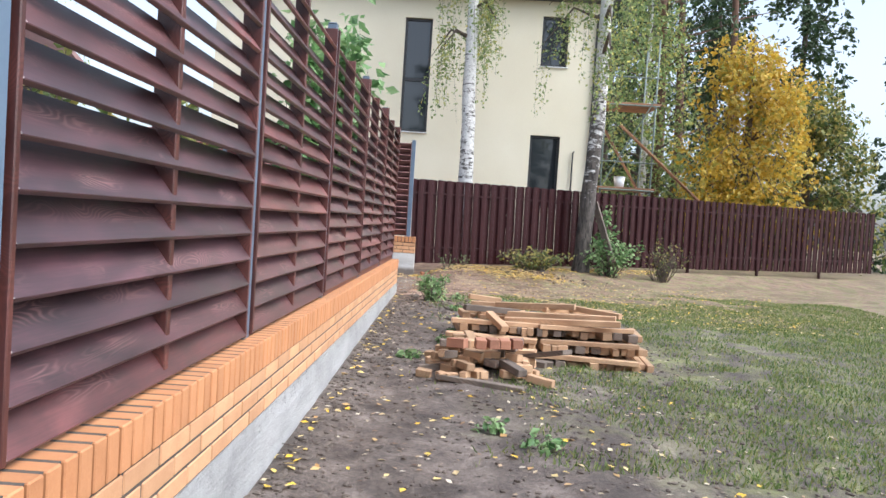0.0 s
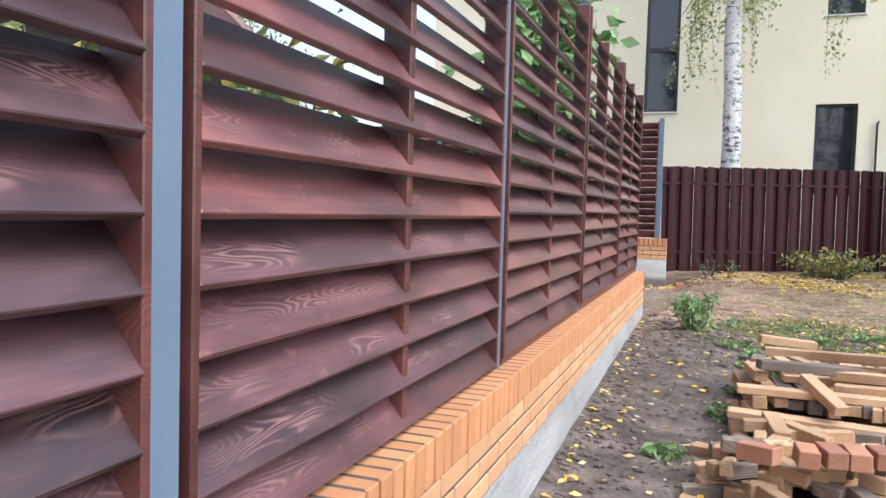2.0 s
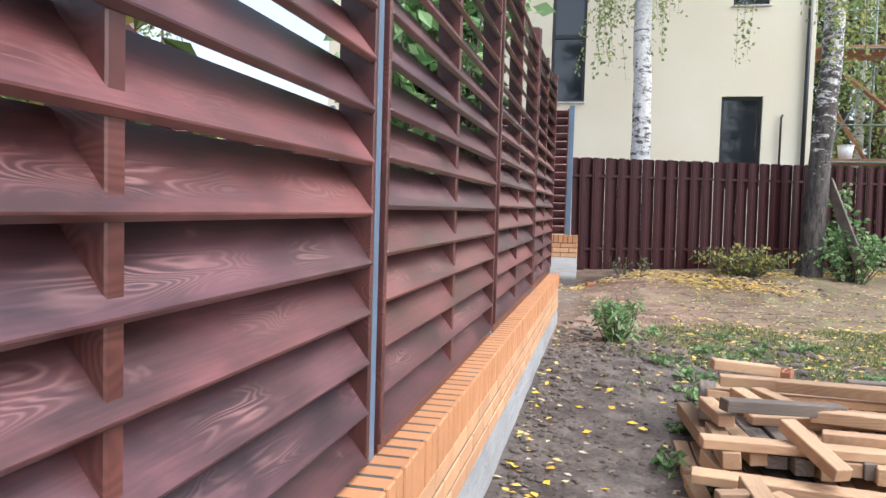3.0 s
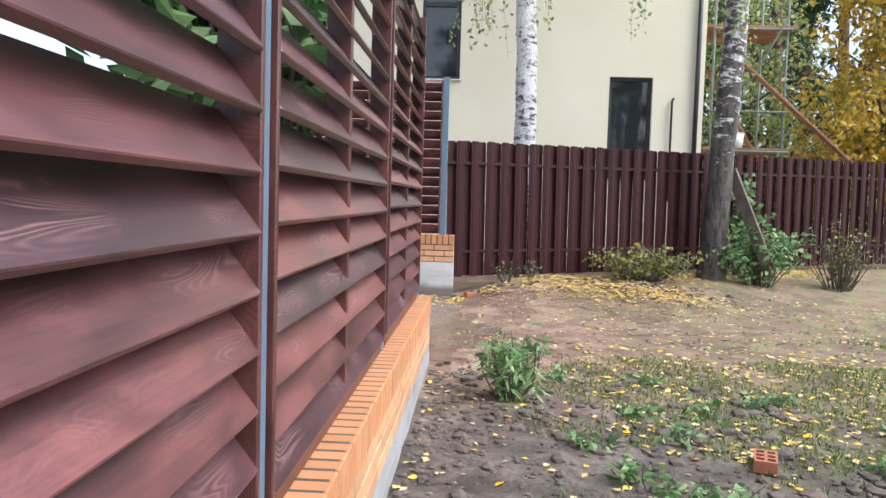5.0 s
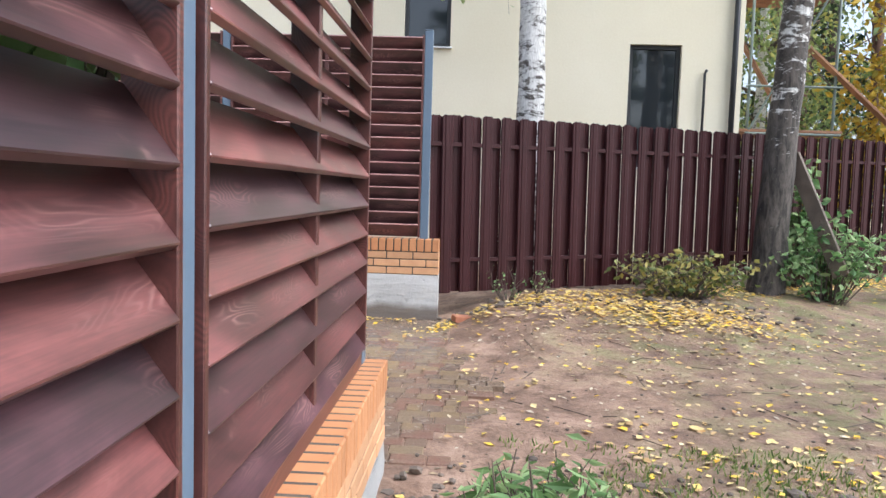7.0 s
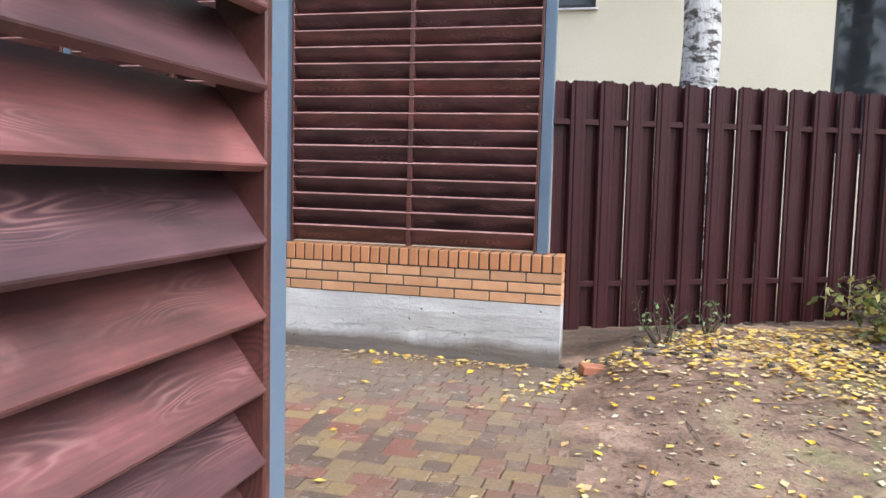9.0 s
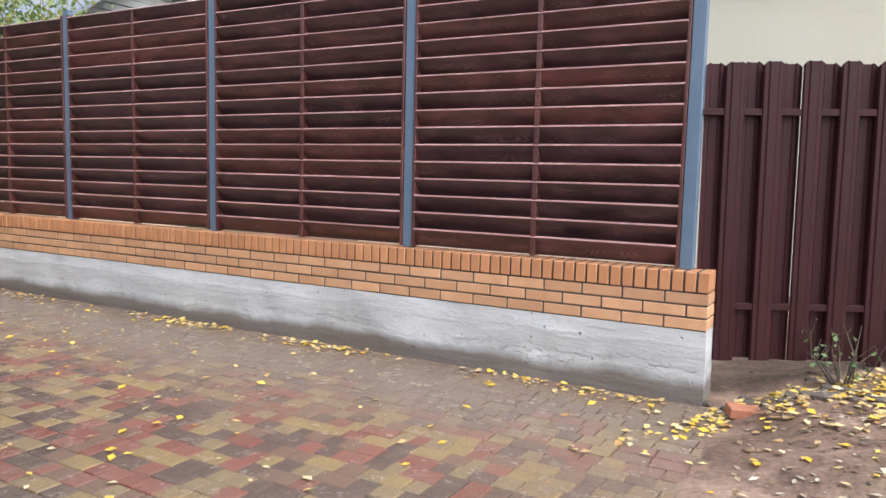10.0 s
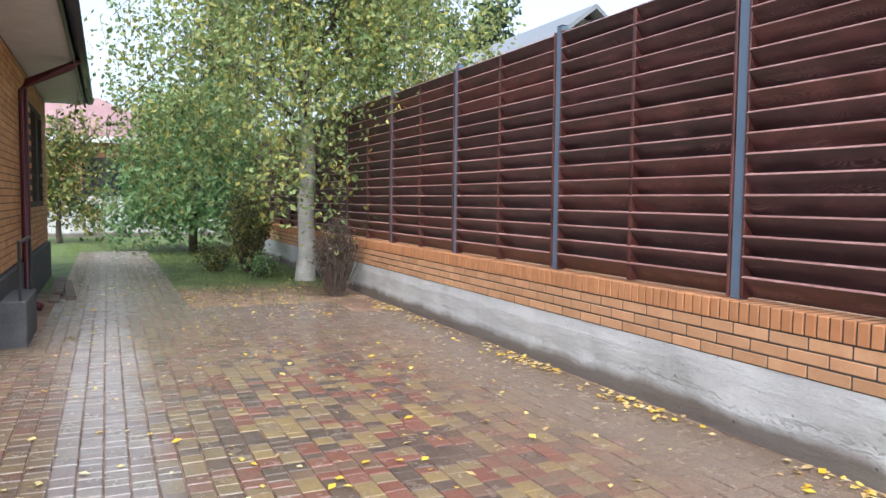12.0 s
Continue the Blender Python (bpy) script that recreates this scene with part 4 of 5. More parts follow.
build_bush("weed", "thin green weed at the foot of the picket fence", (0.15, 16.2, gz(0.15, 16.2)), (0.2, 0.12, 0.3), 10, 50, 0.03, LEAF_GREEN, 49, "weed", "weeds")
build_bush("bush", "clipped green bush in the bed by the drive", (-13.9, 14.75, 0.25), (0.6, 0.5, 1.75), 46, 2000, 0.05, LEAF_BUSH, 50)
build_bush("bush", "low brown-green bush in the bed", (-14.2, 14.15, 0.25), (0.6, 0.5, 0.7), 30, 600, 0.05, LEAF_BUSH, 51)
build_bush("bush", "tall shrub with mixed green leaves in the bed", (-15.6, 15.0, 0.25), (0.9, 0.6, 2.2), 40, 1800, 0.06, LEAF_BUSH, 52)
build_bush("bush", "low green bush in the bed", (-12.9, 14.75, 0.25), (0.45, 0.4, 0.5), 24, 420, 0.05, LEAF_GREEN, 53)
build_bush("dry_bush", "nearly bare brown bush beside the plinth", (-9.9, 15.25, 0.25), (0.42, 0.38, 1.3), 150, 2600, 0.03, LEAF_DRY, 54, "bush", "", 0.15)
for i, (x, y, s) in enumerate([(0.35, 9.2, 0.16), (0.15, 7.2, 0.14), (0.55, 10.1, 0.15), (0.9, 10.6, 0.2), (0.05, 8.2, 0.1), (1.3, 10.9, 0.18), (0.7, 11.4, 0.14), (-0.35, 6.6, 0.12), (0.3, 4.7, 0.14), (0.55, 4.3, 0.15), (1.9, 10.2, 0.17), (0.1, 11.3, 0.16), (0.2, 8.9, 0.2), (0.4, 8.65, 0.18), (0.3, 9.5, 0.2), (0.12, 9.9, 0.15), (0.6, 9.3, 0.2), (-0.05, 7.6, 0.14), (0.45, 10.5, 0.17), (1.5, 9.6, 0.2)]):
    build_bush("weed", "small green weed with broad leaves on soil", (x, y, gz(x, y)), (s, s, s * 0.7), 10, 60, 0.045, LEAF_GREEN, 70 + i, "weed", "weeds")


# ---- loose ground cover ----
def scatter():
    rng = random.Random(77)
    pts = []
    def add(x, y, lift=0.009):
        paved = (-20 < x < -0.5 and 11.7 < y < 15.6)
        pts.append((x, y, (0.266 if paved else ground_height(x, y)) + lift))
    for _ in range(2600):
        s = rng.random() * 6.5
        d = -abs(rng.gauss(0, 0.6)) - 0.08
        add(F0[0] + 0.25 + FX * s - FY * d * -1, F0[1] + FY * s + FX * d)
    for _ in range(1500):
        add(rng.gauss(1.3, 0.65), rng.gauss(15.6, 0.3), rng.uniform(0.01, 0.04))
    for _ in range(1500):
        add(rng.uniform(-0.6, 6.5), rng.uniform(9.5, 16.0))
    for _ in range(1300):
        add(rng.uniform(0.3, 5.0), rng.uniform(9.8, 12.6))
    for _ in range(330):
        add(rng.uniform(-0.85, 1.8), rng.uniform(2.5, 9.5))
    for _ in range(110):
        add(-0.86 + abs(rng.gauss(0, 0.09)), rng.uniform(3.5, 11.7))
    for _ in range(420):
        x = rng.uniform(-9.0, -0.9)
        if noise.noise((x * 1.7, 5.0, 1.0)) > rng.uniform(-0.25, 0.5):
            add(x, 15.64 - abs(rng.gauss(0, 0.13)))
    for c in (-1.5, -3.6, -5.0, -8.4):
        for _ in range(45):
            add(rng.gauss(c, 0.25), 15.6 - abs(rng.gauss(0, 0.1)))
    for _ in range(330):
        add(rng.uniform(-12, -0.4), rng.uniform(11.8, 15.5))
    for _ in range(150):
        add(rng.uniform(-11.5, -8.2), rng.uniform(13.2, 15.2))
    me = leaves_mesh("fallen_leaves", pts, 0.042, LEAF_FALLEN, rng, flat=True, long=1.3)
    tagged(new("fallen_leaves", me), "scattered yellow fallen leaves on soil and paving", "leaves", kind="stuff")

    bits = []
    for _ in range(2600):
        x, y = rng.uniform(-0.8, 6.0), rng.uniform(2.5, 16.6)
        bits.append((x, y, ground_height(x, y) + 0.006))
    for _ in range(900):
        x, y = rng.gauss(0.9, 1.0), rng.gauss(15.3, 0.7)
        if x > -0.6 and (x - F0[0]) * -FY + (y - F0[1]) * FX < -0.08:
            bits.append((x, y, ground_height(x, y) + 0.008))
    me = leaves_mesh("leaf_litter", bits, 0.026, LEAF_LITTER, rng, flat=True, long=1.7)
    tagged(new("leaf_litter", me), "brown and pale leaf litter trodden into soil", "leaf litter", kind="stuff")

    V, F = [], []
    def blade(x, y, z, h):
        a = rng.uniform(0, 6.28)
        u = Vector((math.cos(a), math.sin(a), 0)) * 0.0055
        t = Vector((rng.gauss(0, 0.45) * h, rng.gauss(0, 0.45) * h, h))
        p = Vector((x, y, z - 0.004))
        i = len(V)
        V.extend([p - u, p + u, p + t * 0.6 + u * 0.6 + Vector((0, 0, 0.1 * h)), p + t])
        F.append((i, i + 1, i + 2))
        F.append((i, i + 2, i + 3))
    for _ in range(130000):
        x, y = rng.uniform(-0.4, 7.5), rng.uniform(4.0, 14.5)
        w = 0.6 * noise.noise((x * 0.7, y * 0.7, 3)) + 0.7 * noise.noise((x * 2.3, y * 2.3, 5)) + 0.22 * (x - 1.7) - (0.45 if y > 12.2 else 0.0)
        if 9.8 < y < 12.2:
            w += 0.42
        if 3.6 < y < 6.2 and x > 0.15:
            w += 0.5
        if w + rng.gauss(0, 0.12) > 0.18:
            blade(x, y, ground_height(x, y), rng.uniform(0.015, 0.05))
    for _ in range(9000):
        x, y = rng.uniform(-24, -9.3), rng.uniform(11.3, 15.4)
        if x > -19 and y < 13.25:
            continue
        blade(x, y, 0.25 if x > -22 and y > 11.5 else ground_height(x, y), rng.uniform(0.03, 0.07))
    me = bpy.data.meshes.new("grass")
    me.from_pydata(V, [], F)
    me.materials.append(GRASS)
    tagged(new("grass", me), "thin patchy green and straw-coloured grass", "grass", kind="stuff")

    V, F = [], []
    base = bmesh.new()
    bmesh.ops.create_icosphere(base, subdivisions=1, radius=1)
    bv, bf = [v.co.copy() for v in base.verts], [[v.index for v in f.verts] for f in base.faces]
    base.free()
    def clod(x, y, s):
        i = len(V)
        z = ground_height(x, y) if not (x < -0.7 and y > 11.6) else 0.262
        k = rng.uniform(0, 99)
        sx, sy, sz = s * rng.uniform(0.7, 1.4), s * rng.uniform(0.7, 1.4), s * rng.uniform(0.4, 0.8)
        for v in bv:
            q = 1 + 0.35 * noise.noise(v * 1.7 + Vector((k, k, k)))
            V.append((x + v.x * sx * q, y + v.y * sy * q, z + v.z * sz * q + sz * 0.2))
        F.extend([tuple(i + j for j in f) for f in bf])
    for _ in range(900):
        clod(-0.87 + abs(rng.gauss(0, 0.16)), rng.uniform(1.5, 11.7), rng.uniform(0.006, 0.03))
    for _ in range(4200):
        clod(rng.uniform(-0.8, 2.4), rng.uniform(2.0, 12.0), rng.uniform(0.004, 0.02))
    for _ in range(260):
        clod(rng.uniform(-0.6, 1.5), rng.gauss(10.3, 0.7), rng.uniform(0.02, 0.05))
    for _ in range(700):
        clod(rng.uniform(-0.5, 5), rng.uniform(12, 16.5), rng.uniform(0.004, 0.014))
    for _ in range(120):
        clod(rng.gauss(1.6, 0.6), rng.gauss(15.9, 0.3), rng.uniform(0.015, 0.05))
    for _ in range(60):
        clod(rng.gauss(-0.3, 0.35), rng.gauss(15.75, 0.12), rng.uniform(0.015, 0.05))
    me = bpy.data.meshes.new("soil_clods")
    me.from_pydata(V, [], F)
    me.materials.append(CLOD)
    tagged(new("soil_clods", me), "crumbled dark soil clods and pebbles", "soil", kind="stuff")

    bm = bmesh.new()
    for _ in range(70):
        x, y = (rng.uniform(-0.6, 3.0), rng.uniform(12.2, 16.2)) if rng.random() < 0.7 else (rng.uniform(-0.8, 0.6), rng.uniform(4, 11))
        a, l = rng.uniform(0, 6.28), rng.uniform(0.06, 0.35)
        e = (x + math.cos(a) * l, y + math.sin(a) * l)
        tube(bm, [(x, y, ground_height(x, y) + 0.008), (*e, ground_height(*e) + rng.uniform(0.006, 0.03))], [0.004, 0.002], 4, False)
    tagged(part("fallen_twigs", bm, TWIG), "thin dry twigs lying on the soil", "twigs", kind="stuff")


scatter()


# ---- heap of sawn offcuts ----
def build_wood_heap():
    rng = random.Random(5)
    meshes = {}

    def plank(l, w, h, mat):
        key = (round(l, 2), w, h, mat.name)
        if key not in meshes:
            meshes[key] = mesh_of(block(-w / 2, w / 2, -l / 2, l / 2, -h / 2, h / 2, 0.004), "offcut", mat)
        return meshes[key]

    def lay(x, y, z, l, w, h, yaw, mat=RAW_WOOD, tilt=0.0, roll=0.0, label="pale sawn timber offcut in a loose heap"):
        ob = new("timber_offcut", plank(l, w, h, mat))
        ob.matrix_world = pose(x, y, z, tilt, roll, yaw)
        return tagged(ob, label, "timber", "heap of offcuts")

    old = "weathered dark timber offcut in a loose heap"
    # rows laid end-on, with cross boards between them, stepping back as they rise
    pale = "pale sawn timber offcut in a loose heap"
    base = gz(0.8, 7.3)
    for k in range(3):
        z = base + 0.036 + k * 0.115
        for depth in (0.0, 0.72):
            x = 0.0 + 0.06 * k + rng.uniform(-0.05, 0.03)
            while x < 1.85 - 0.04 * k:
                w = rng.choice((0.05, 0.06, 0.075, 0.09))
                dark = rng.random() < 0.2
                l = rng.choice((0.5, 0.6, 0.68))
                lay(x + w / 2, 6.7 + 0.17 * k + depth + l / 2 + rng.uniform(-0.05, 0.07), z + rng.uniform(-0.004, 0.004), l, w, rng.choice((0.058, 0.068, 0.072)), rng.uniform(-7, 7), OLD_WOOD if dark else RAW_WOOD, rng.uniform(-2, 2), rng.uniform(-5, 5), old if dark else pale)
                x += w + rng.uniform(0.004, 0.014)
        for x, l, dy in ((0.42, 0.85, 0.05), (1.3, 0.9, 0.02), (0.9, 1.2, 0.55), (0.7, 1.1, 0.95)):
            lay(x + rng.uniform(-0.06, 0.06), 6.7 + 0.17 * k + dy, z + 0.058, l, rng.choice((0.07, 0.09)), 0.042, rng.uniform(82, 98), RAW_WOOD, rng.uniform(-1, 1), rng.uniform(-4, 4))
    top = base + 0.036 + 2 * 0.115 + 0.085
    for x, y, l, yaw, tilt, dz, mat in [(0.95, 7.95, 1.5, 87, 0, 0.05, RAW_WOOD), (0.85, 7.68, 0.85, 66, -4, 0.1, RAW_WOOD), (0.4, 7.42, 0.6, 112, 4, 0.06, OLD_WOOD), (0.35, 8.12, 0.36, 100, 5, 0.1, RAW_WOOD), (1.05, 7.3, 1.1, 70, -3, 0.05, RAW_WOOD), (1.05, 7.1, 1.1, 76, -3, 0.02, RAW_WOOD), (0.43, 7.02, 0.36, 24, 16, 0.0, RAW_WOOD), (1.4, 7.6, 0.7, 50, 2, 0.09, RAW_WOOD), (1.35, 8.2, 0.9, 85, 0, 0.02, OLD_WOOD), (0.75, 7.5, 0.3, 95, 2, 0.02, RAW_WOOD), (0.12, 7.5, 0.34, 8, 0, 0.0, RAW_WOOD), (0.3, 7.7, 0.3, 12, 0, 0.02, RAW_WOOD), (0.42, 7.75, 0.28, 20, 0, 0.02, RAW_WOOD), (1.2, 7.75, 0.6, 120, 3, 0.06, RAW_WOOD)]:
        lay(x, y, top + dz, l, 0.075, 0.055, yaw, mat, tilt, 0, old if mat is OLD_WOOD else pale)
    # fallen front of the heap
    for k in range(4):
        n = 40 - 9 * k
        for i in range(n):
            x = rng.uniform(-0.22 + 0.08 * k, 0.75 - 0.06 * k)
            y = rng.uniform(5.85 + 0.1 * k, 6.75)
            dark = rng.random() < 0.18
            lay(x, y, gz(x, y) + 0.035 + k * 0.058, rng.choice((0.12, 0.16, 0.22, 0.3)), rng.choice((0.055, 0.07, 0.085)), 0.06, rng.uniform(50, 130) if rng.random() < 0.6 else rng.uniform(-40, 40), OLD_WOOD if dark else RAW_WOOD, rng.uniform(-7, 7), rng.uniform(-7, 7), old if dark else "pale sawn timber offcut in a loose heap")
    lay(0.42, 6.5, 0.36, 0.55, 0.09, 0.04, 24, RAW_WOOD, -17)
    lay(0.72, 6.4, 0.3, 0.9, 0.1, 0.04, 33, OLD_WOOD, -14, 0, old)
    lay(0.25, 5.75, 0.17, 0.7, 0.08, 0.04, 72, OLD_WOOD, 2, 0, old)
    # hollow brick pieces
    for x, y, z, yaw, rl in [(0.92, 9.75, 0.035, 70, 0)]:
        b = thing("hollow_brick", "broken orange hollow brick lying on soil", "brick", (x, y, gz(x, y) + z), "broken bricks")
        b.rotation_euler = (radians(rl), 0, radians(yaw))
        holes = [(hx - 0.02, hx + 0.02, hz - 0.018, hz + 0.018) for hx in (-0.06, 0.0, 0.06) for hz in (-0.026, 0.026)]
        bm = wall_with_openings(-0.1, 0.1, -0.055, 0.055, -0.03, 0.03, holes)
        bmesh.ops.rotate(bm, verts=bm.verts, cent=(0, 0, 0), matrix=Matrix.Rotation(radians(90), 3, "X"))
        part("shell", bm, RED_BRICK, b)
    for x, y, l, yaw in [(0.06, 6.02, 0.16, 62), (0.25, 6.06, 0.13, 5), (0.35, 6.1, 0.16, 12), (0.45, 6.12, 0.17, 3), (0.55, 6.16, 0.15, 8)]:
        lay(x, y, gz(x, y) + 0.27, l, 0.085, 0.075, yaw, RED_WOOD, rng.uniform(-5, 5), rng.uniform(-6, 6), "reddish sawn timber block on the heap")
    ob = tagged(new("red_brick", mesh_of(block(-0.09, 0.09, -0.055, 0.055, -0.03, 0.03, 0.006), "red_brick", RED_BRICK)), "dark red brick lying by the concrete footing", "brick")
    ob.matrix_world = pose(-0.62, 15.52, gz(-0.62, 15.52) + 0.02, 4, 5, 25)


RED_BRICK = speckled("broken_red_brick", (0.28, 0.1, 0.055), (0.48, 0.2, 0.11), 8, 0.85, 0.5, 60, 0.15)
build_wood_heap()
board = tagged(new("leaning_board", mesh_of(block(-0.09, 0.09, -0.02, 0.02, -0.75, 0.75, 0.004), "leaning_board", OLD_WOOD)), "grey weathered board leaning on the picket fence", "board")
board.matrix_world = look((3.32, 17.0, 1.4), (3.02, 17.45, 2.45)) @ pose(0, 0, 0, 0, 0, 90)


# ---- scaffold beside the stucco house ----
def build_scaffold():
    s = thing("scaffold", "builder's scaffold with plank decks and slanting boards", "scaffold", (0, 0, 0.3))
    for x in (3.95, 5.35):
        for y in (21.2, 22.6):
            part("pole", tube(bmesh.new(), [(x, y, -0.1), (x, y, 6.6)], [0.026, 0.026], 8), SCAFFOLD, s, "", True)
    for z in (2.37, 4.75):
        for k in range(5):
            part("deck_plank", block(3.8, 5.5, 21.15 + k * 0.3, 21.42 + k * 0.3, z, z + 0.045, 0.004), DECK, s)
        part("ledger", tube(bmesh.new(), [(3.9, 21.13, z - 0.03), (5.45, 21.13, z - 0.03)], [0.022, 0.022], 8), SCAFFOLD, s)
        part("guard_rail", tube(bmesh.new(), [(3.9, 21.13, z + 0.75), (5.45, 21.13, z + 0.75)], [0.02, 0.02], 8), SCAFFOLD, s)
    part("brace", tube(bmesh.new(), [(3.95, 21.1, 2.4), (5.35, 21.1, 5.0)], [0.018, 0.018], 6), SCAFFOLD, s)
    for a, b in (((4.35, 21.05, 4.15), (7.3, 21.4, 1.75)), ((4.25, 22.7, 4.2), (5.6, 22.8, 2.1))):
        ob = part("slanting_board", block(-0.075, 0.075, -0.02, 0.02, -0.5, 0.5, 0.003), DECK, s)
        a, b = Vector(a), Vector(b)
        ob.matrix_basis = look((a + b) / 2, b) @ Matrix.Diagonal((1, 1, (a - b).length, 1))
    bucket = thing("bucket", "white plastic bucket standing on the scaffold deck", "bucket", (4.52, 21.4, 2.715))
    bm = tube(bmesh.new(), [(0, 0, 0), (0, 0, 0.28)], [0.13, 0.16], 20)
    part("pail", bm, WHITE, bucket, "", True)
    part("rim", tube(bmesh.new(), [(0, 0, 0.282), (0, 0, 0.305)], [0.17, 0.17], 20), WHITE, bucket, "", True)


SCAFFOLD = speckled("green_grey_scaffold_paint", (0.1, 0.14, 0.12), (0.17, 0.2, 0.18), 6, 0.5, 0.1, 40)
DECK = stained_wood("orange_brown_plank", (0.2, 0.09, 0.045), (0.42, 0.22, 0.12), 0.7, (6, 1.2, 6), 0.2)
build_scaffold()


# ---- brick house by the path ----
def brick_skin(x0, x1, z0, z1, y, openings):
    """Courses of single bricks, standing proud of the mortar."""
    V, F = [], []
    row, z = 0, z0
    while z + 0.065 <= z1:
        x = x0 - (0.13 if row % 2 else 0)
        while x < x1:
            a, b = max(x0, x), min(x1, x + 0.25)
            if b - a > 0.04 and not any(o[0] - 0.02 < b and a < o[1] + 0.02 and o[2] - 0.02 < z + 0.065 and z < o[3] + 0.02 for o in openings):
                i = len(V)
                V += [(a, y, z), (b, y, z), (b, y, z + 0.065), (a, y, z + 0.065), (a, y - 0.02, z), (b, y - 0.02, z), (b, y - 0.02, z + 0.065), (a, y - 0.02, z + 0.065)]
                F += [(i + 1, i, i + 3, i + 2), (i, i + 1, i + 5, i + 4), (i + 2, i + 3, i + 7, i + 6), (i + 3, i, i + 4, i + 7), (i + 1, i + 2, i + 6, i + 5)]
            x += 0.26
        z += 0.076
        row += 1
    me = bpy.data.meshes.new("brick_run")
    me.from_pydata(V, [], F)
    me.materials.append(BRICK_RUN)
    return me


def build_brick_house():
    h = thing("house", "orange brick house with white soffit and dark gutter", "house", (0, 0, 0))
    Y = 11.36
    wins = [(-11.2, -10.3, 1.55, 2.85), (-12.4, -11.6, 1.55, 2.85), (-13.4, -12.75, 1.55, 2.85)]
    part("wall", wall_with_openings(-14.2, -6.5, 0.85, 3.25, Y - 0.32, Y - 0.012, wins), MORTAR, h)
    part("wall", block(-14.2, -13.9, 4.0, Y - 0.322, 0.85, 3.25), MORTAR, h)
    part("wall", block(-6.8, -6.5, 4.0, Y - 0.322, 0.85, 3.25), MORTAR, h)
    tagged(part("brick_run", brick_skin(-14.2, -6.5, 0.87, 3.24, Y, wins), None, h), kind="stuff")
    part("plinth", block(-14.25, -6.45, 4.0, Y + 0.04, 0.1, 0.848, 0.01), PLINTH, h, "dark grey stone plinth")
    for x0, x1, z0, z1 in wins:
        w = part("window", block(x0 + 0.06, x1 - 0.06, Y - 0.16, Y - 0.15, z0 + 0.06, z1 - 0.06), GLASS, h)
        for a, b, c, d in ((x0, x0 + 0.07, z0, z1), (x1 - 0.07, x1, z0, z1), (x0 + 0.07, x1 - 0.07, z0, z0 + 0.07), (x0 + 0.07, x1 - 0.07, z1 - 0.07, z1)):
            part("frame", block(a, b, Y - 0.2, Y - 0.1, c, d, 0.004), BATTEN, w)
    part("soffit", block(-14.5, -6.1, 4.0, Y + 0.6, 3.253, 3.29), WHITE, h, "white boarded soffit")
    part("fascia", block(-14.52, -6.08, Y + 0.603, Y + 0.63, 3.2, 3.42, 0.004), GUTTER, h)
    bm = tube(bmesh.new(), [(-14.55, Y + 0.69, 3.32), (-6.1, Y + 0.69, 3.34)], [0.065, 0.065], 12)
    part("gutter", bm, GUTTER, h, "dark gutter", True)
    bm = bmesh.new()
    for a in ((-14.52, Y + 0.6, 3.43), (-6.08, Y + 0.6, 3.43), (-6.08, 4.0, 6.2), (-14.52, 4.0, 6.2)):
        bm.verts.new(a)
    bm.faces.new(bm.verts)
    r = bmesh.ops.extrude_face_region(bm, geom=list(bm.faces))
    bmesh.ops.translate(bm, vec=(0, 0, 0.08), verts=[v for v in r["geom"] if isinstance(v, bmesh.types.BMVert)])
    part("roof", bm, ROOF_RED, h)
    bm = tube(bmesh.new(), [(-9.7, Y + 0.66, 3.27), (-9.7, Y + 0.6, 3.18), (-9.7, Y + 0.12, 2.95), (-9.7, Y + 0.07, 2.86), (-9.7, Y + 0.07, 0.42), (-9.67, Y + 0.12, 0.34), (-9.65, Y + 0.22, 0.3)], [0.05] * 7, 12)
    part("downpipe", bm, MAROON, h, "maroon metal downpipe", True)


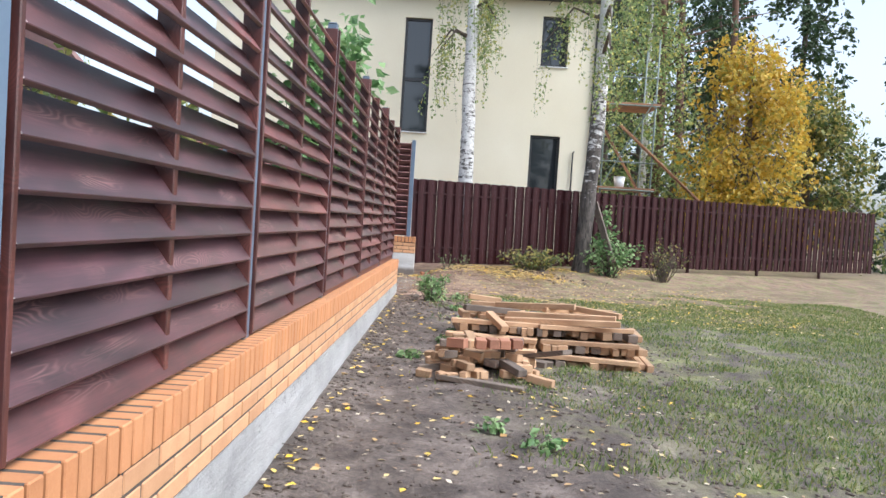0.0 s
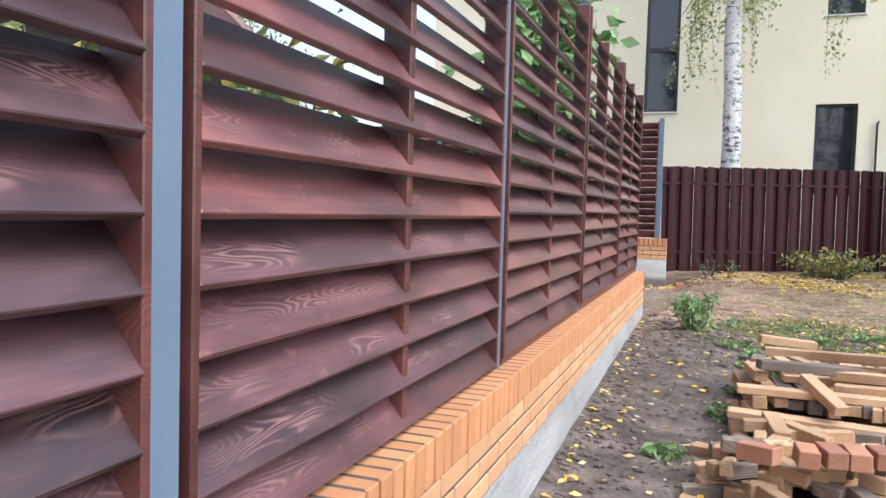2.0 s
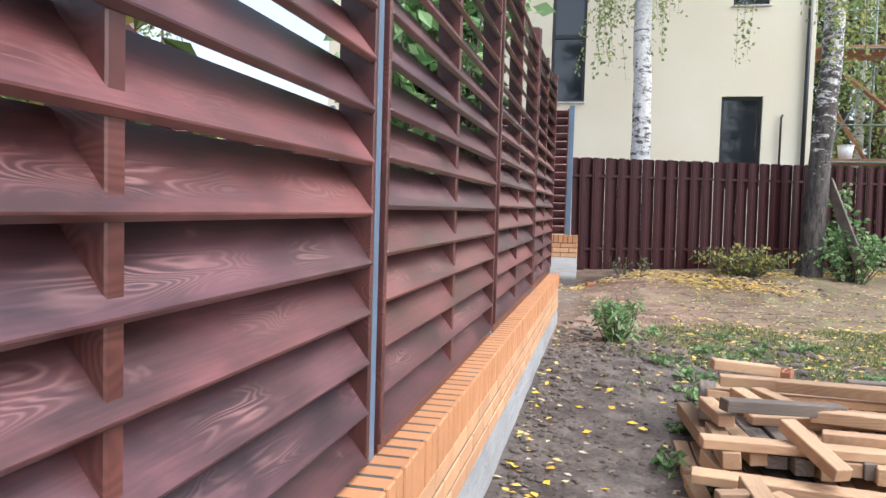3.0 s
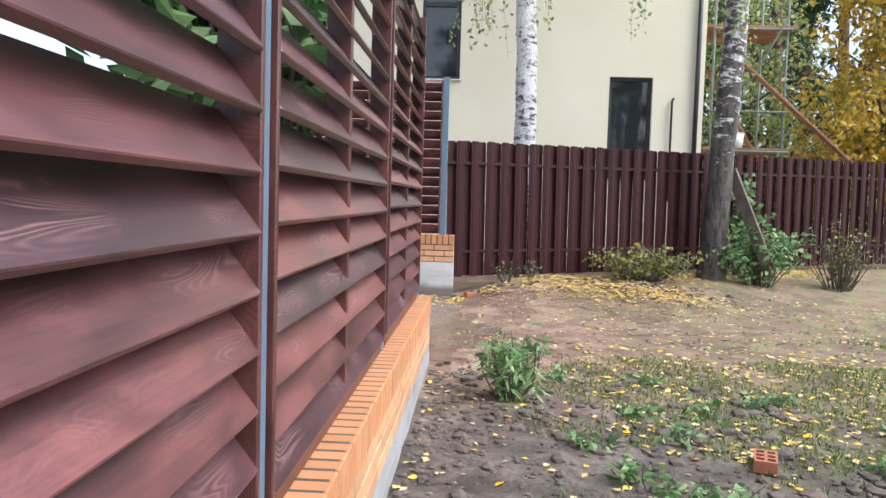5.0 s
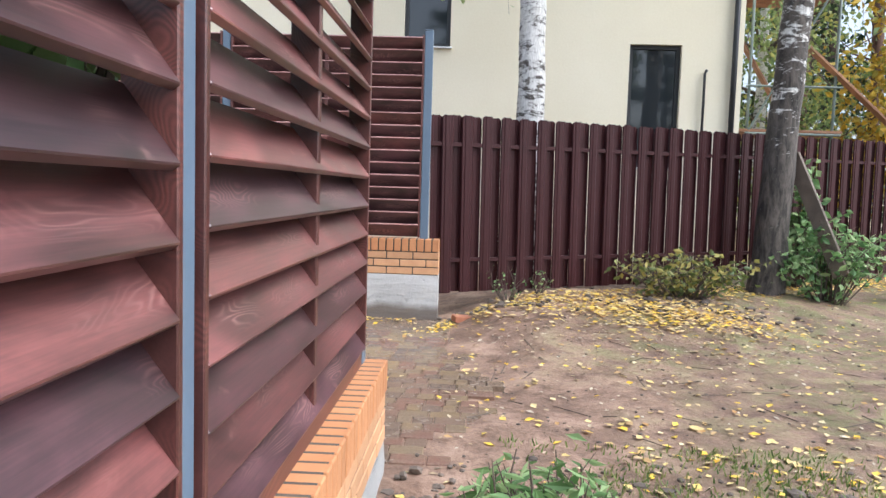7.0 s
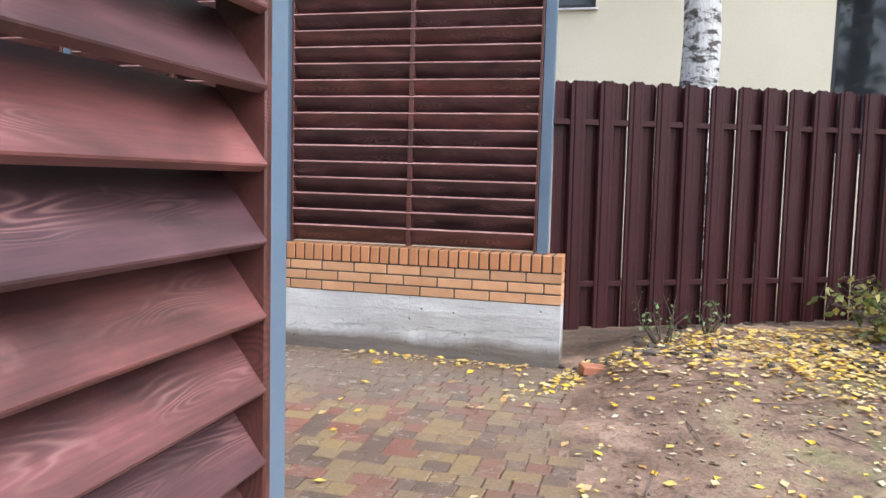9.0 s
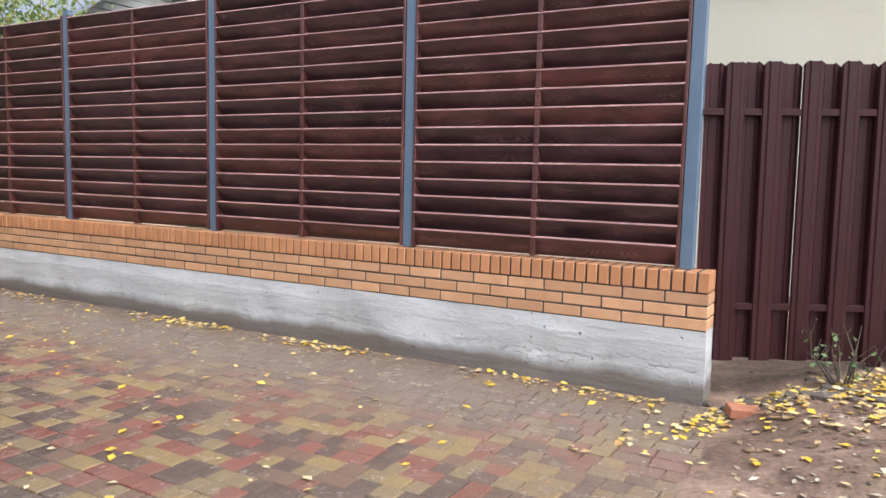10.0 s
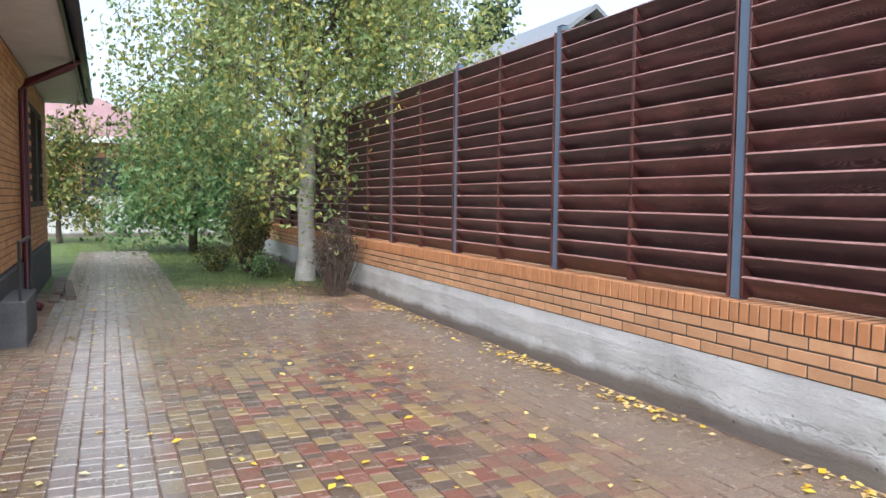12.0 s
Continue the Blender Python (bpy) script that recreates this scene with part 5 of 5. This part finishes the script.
def build_far_houses():
    h = thing("house", "low house with pinkish tiled roof beyond the lawn", "house", (0, 0, 0))
    part("wall", block(-40, -33, 2, 15, 0.2, 3.9), BRICK, h)
    for y0 in (5.0, 8.2, 11.4):
        part("window", block(-32.99, -32.95, y0, y0 + 1.6, 1.5, 3.2), GLASS, h)
    bm = bmesh.new()
    eave, ridge = 3.95, 6.0
    pts = [(-32.0, 1.2, eave), (-32.0, 15.8, eave), (-41, 15.8, eave), (-41, 1.2, eave), (-36.5, 5.0, ridge), (-36.5, 12.0, ridge)]
    v = [bm.verts.new(p) for p in pts]
    for f in ((0, 1, 5, 4), (1, 2, 5), (2, 3, 4, 5), (3, 0, 4), (3, 2, 1, 0)):
        bm.faces.new([v[i] for i in f])
    part("roof", bm, ROOF_RED, h, "pinkish metal tile roof")
    part("eave_board", block(-31.99, -31.95, 1.2, 15.8, 3.75, 3.98), WHITE, h)
    w = tagged(new("wall_far", mesh_of(block(-28.2, -28.0, -5, 26, 0.1, 1.65, 0.01), "wall_far", CONCRETE)), "grey concrete garden wall behind the lawn", "wall", kind="structure")

    g = thing("house", "house with grey metal roof and boarded gable", "house", (0, 0, 0))
    part("wall", block(-23, -13.6, 19.9, 24.1, 0.2, 3.9), STUCCO, g)
    bm = bmesh.new()
    x0, x1 = -23.5, -13.1
    pts = [(x0, 19.2, 3.7), (x1, 19.2, 3.7), (x1, 21.9, 5.75), (x0, 21.9, 5.75), (x1, 24.6, 3.7), (x0, 24.6, 3.7)]
    lo = [bm.verts.new(p) for p in pts]
    hi = [bm.verts.new((p[0], p[1], p[2] + 0.1)) for p in pts]
    for q in ((0, 1, 2, 3), (3, 2, 4, 5)):
        bm.faces.new([hi[i] for i in q])
        bm.faces.new([lo[i] for i in reversed(q)])
    for a, b in ((0, 1), (1, 2), (2, 4), (4, 5), (5, 3), (3, 0)):
        bm.faces.new((lo[a], lo[b], hi[b], hi[a]))
    bmesh.ops.recalc_face_normals(bm, faces=bm.faces)
    part("roof", bm, ROOF_GREY, g, "grey metal roof")
    for k in range(12):
        z = 3.75 + k * 0.155
        half = 2.5 * (5.65 - z) / 1.9
        if half > 0.08:
            part("gable_board", block(-13.55, -13.5 + 0.015 * (k % 2), 21.9 - half, 21.9 + half, z, z + 0.14, 0.006), SIDING, g)
    part("gable_wall", block(-13.6, -13.56, 20.5, 23.3, 3.7, 4.7), MORTAR, g)
    part("chimney", block(-20.5, -19.9, 20.9, 21.4, 4.4, 6.2, 0.02), WHITE, g)


PLINTH = speckled("dark_stone_plinth", (0.06, 0.06, 0.065), (0.12, 0.12, 0.125), 5, 0.8, 0.4, 40)
GUTTER = speckled("dark_gutter_paint", (0.02, 0.022, 0.026), (0.035, 0.036, 0.04), 5, 0.4, 0.1, 40)
MAROON = speckled("maroon_paint", (0.075, 0.01, 0.02), (0.11, 0.018, 0.03), 5, 0.35, 0.1, 40)
ROOF_RED = speckled("faded_red_roof", (0.24, 0.13, 0.13), (0.38, 0.24, 0.23), 2, 0.5, 0.4, 12)
ROOF_GREY = speckled("grey_metal_roof", (0.2, 0.215, 0.235), (0.27, 0.285, 0.3), 2, 0.45, 0.2, 14)
SIDING = speckled("weathered_board_siding", (0.26, 0.26, 0.25), (0.4, 0.4, 0.38), 4, 0.8, 0.3, 40)
build_brick_house()
build_far_houses()

# boards and a low stone step by the brick house
for y, l, z in ((11.62, 2.6, 0.285), (11.78, 2.2, 0.28), (11.66, 1.9, 0.33)):
    ob = tagged(new("loose_board", mesh_of(block(-l / 2, l / 2, -0.06, 0.06, -0.02, 0.02, 0.004), "loose_board", OLD_WOOD)), "weathered board lying along the brick house", "board", "boards by the house")
    ob.matrix_world = pose(-12.2 + 0.2 * l, y, z, 0, 0, random.Random(int(l * 10)).uniform(-4, 4))
step = thing("door_step", "dark stone door step with thin metal rail", "step", (-7.75, 11.53, 0.26))
part("block", block(-0.55, 0.5, -0.12, 0.1, -0.01, 0.42, 0.01), PLINTH, step)
for x in (-0.5, 0.45):
    part("rail_post", tube(bmesh.new(), [(x, 0.05, 0.42), (x, 0.05, 0.95)], [0.014, 0.014], 8), GUTTER, step)
part("rail", tube(bmesh.new(), [(-0.52, 0.05, 0.95), (0.47, 0.05, 0.95)], [0.016, 0.016], 8), GUTTER, step)

# ---- brick plinths of the fences ----
build_plinth("wall_yard", (-0.895, 11.68), 14.4, (0, -1), (1, 0), F1_TOP, -0.1, (0, 11.4), CONCRETE_CLEAN, 0.14, "concrete and orange brick plinth under the louvred fence")
build_plinth("wall_drive", (-0.87, 15.675), 21.0, (-1, 0), (0, -1), F2_TOP, 0.2, (0, 11.0), CONCRETE, 0.122, "concrete and orange brick plinth beside the paved drive")
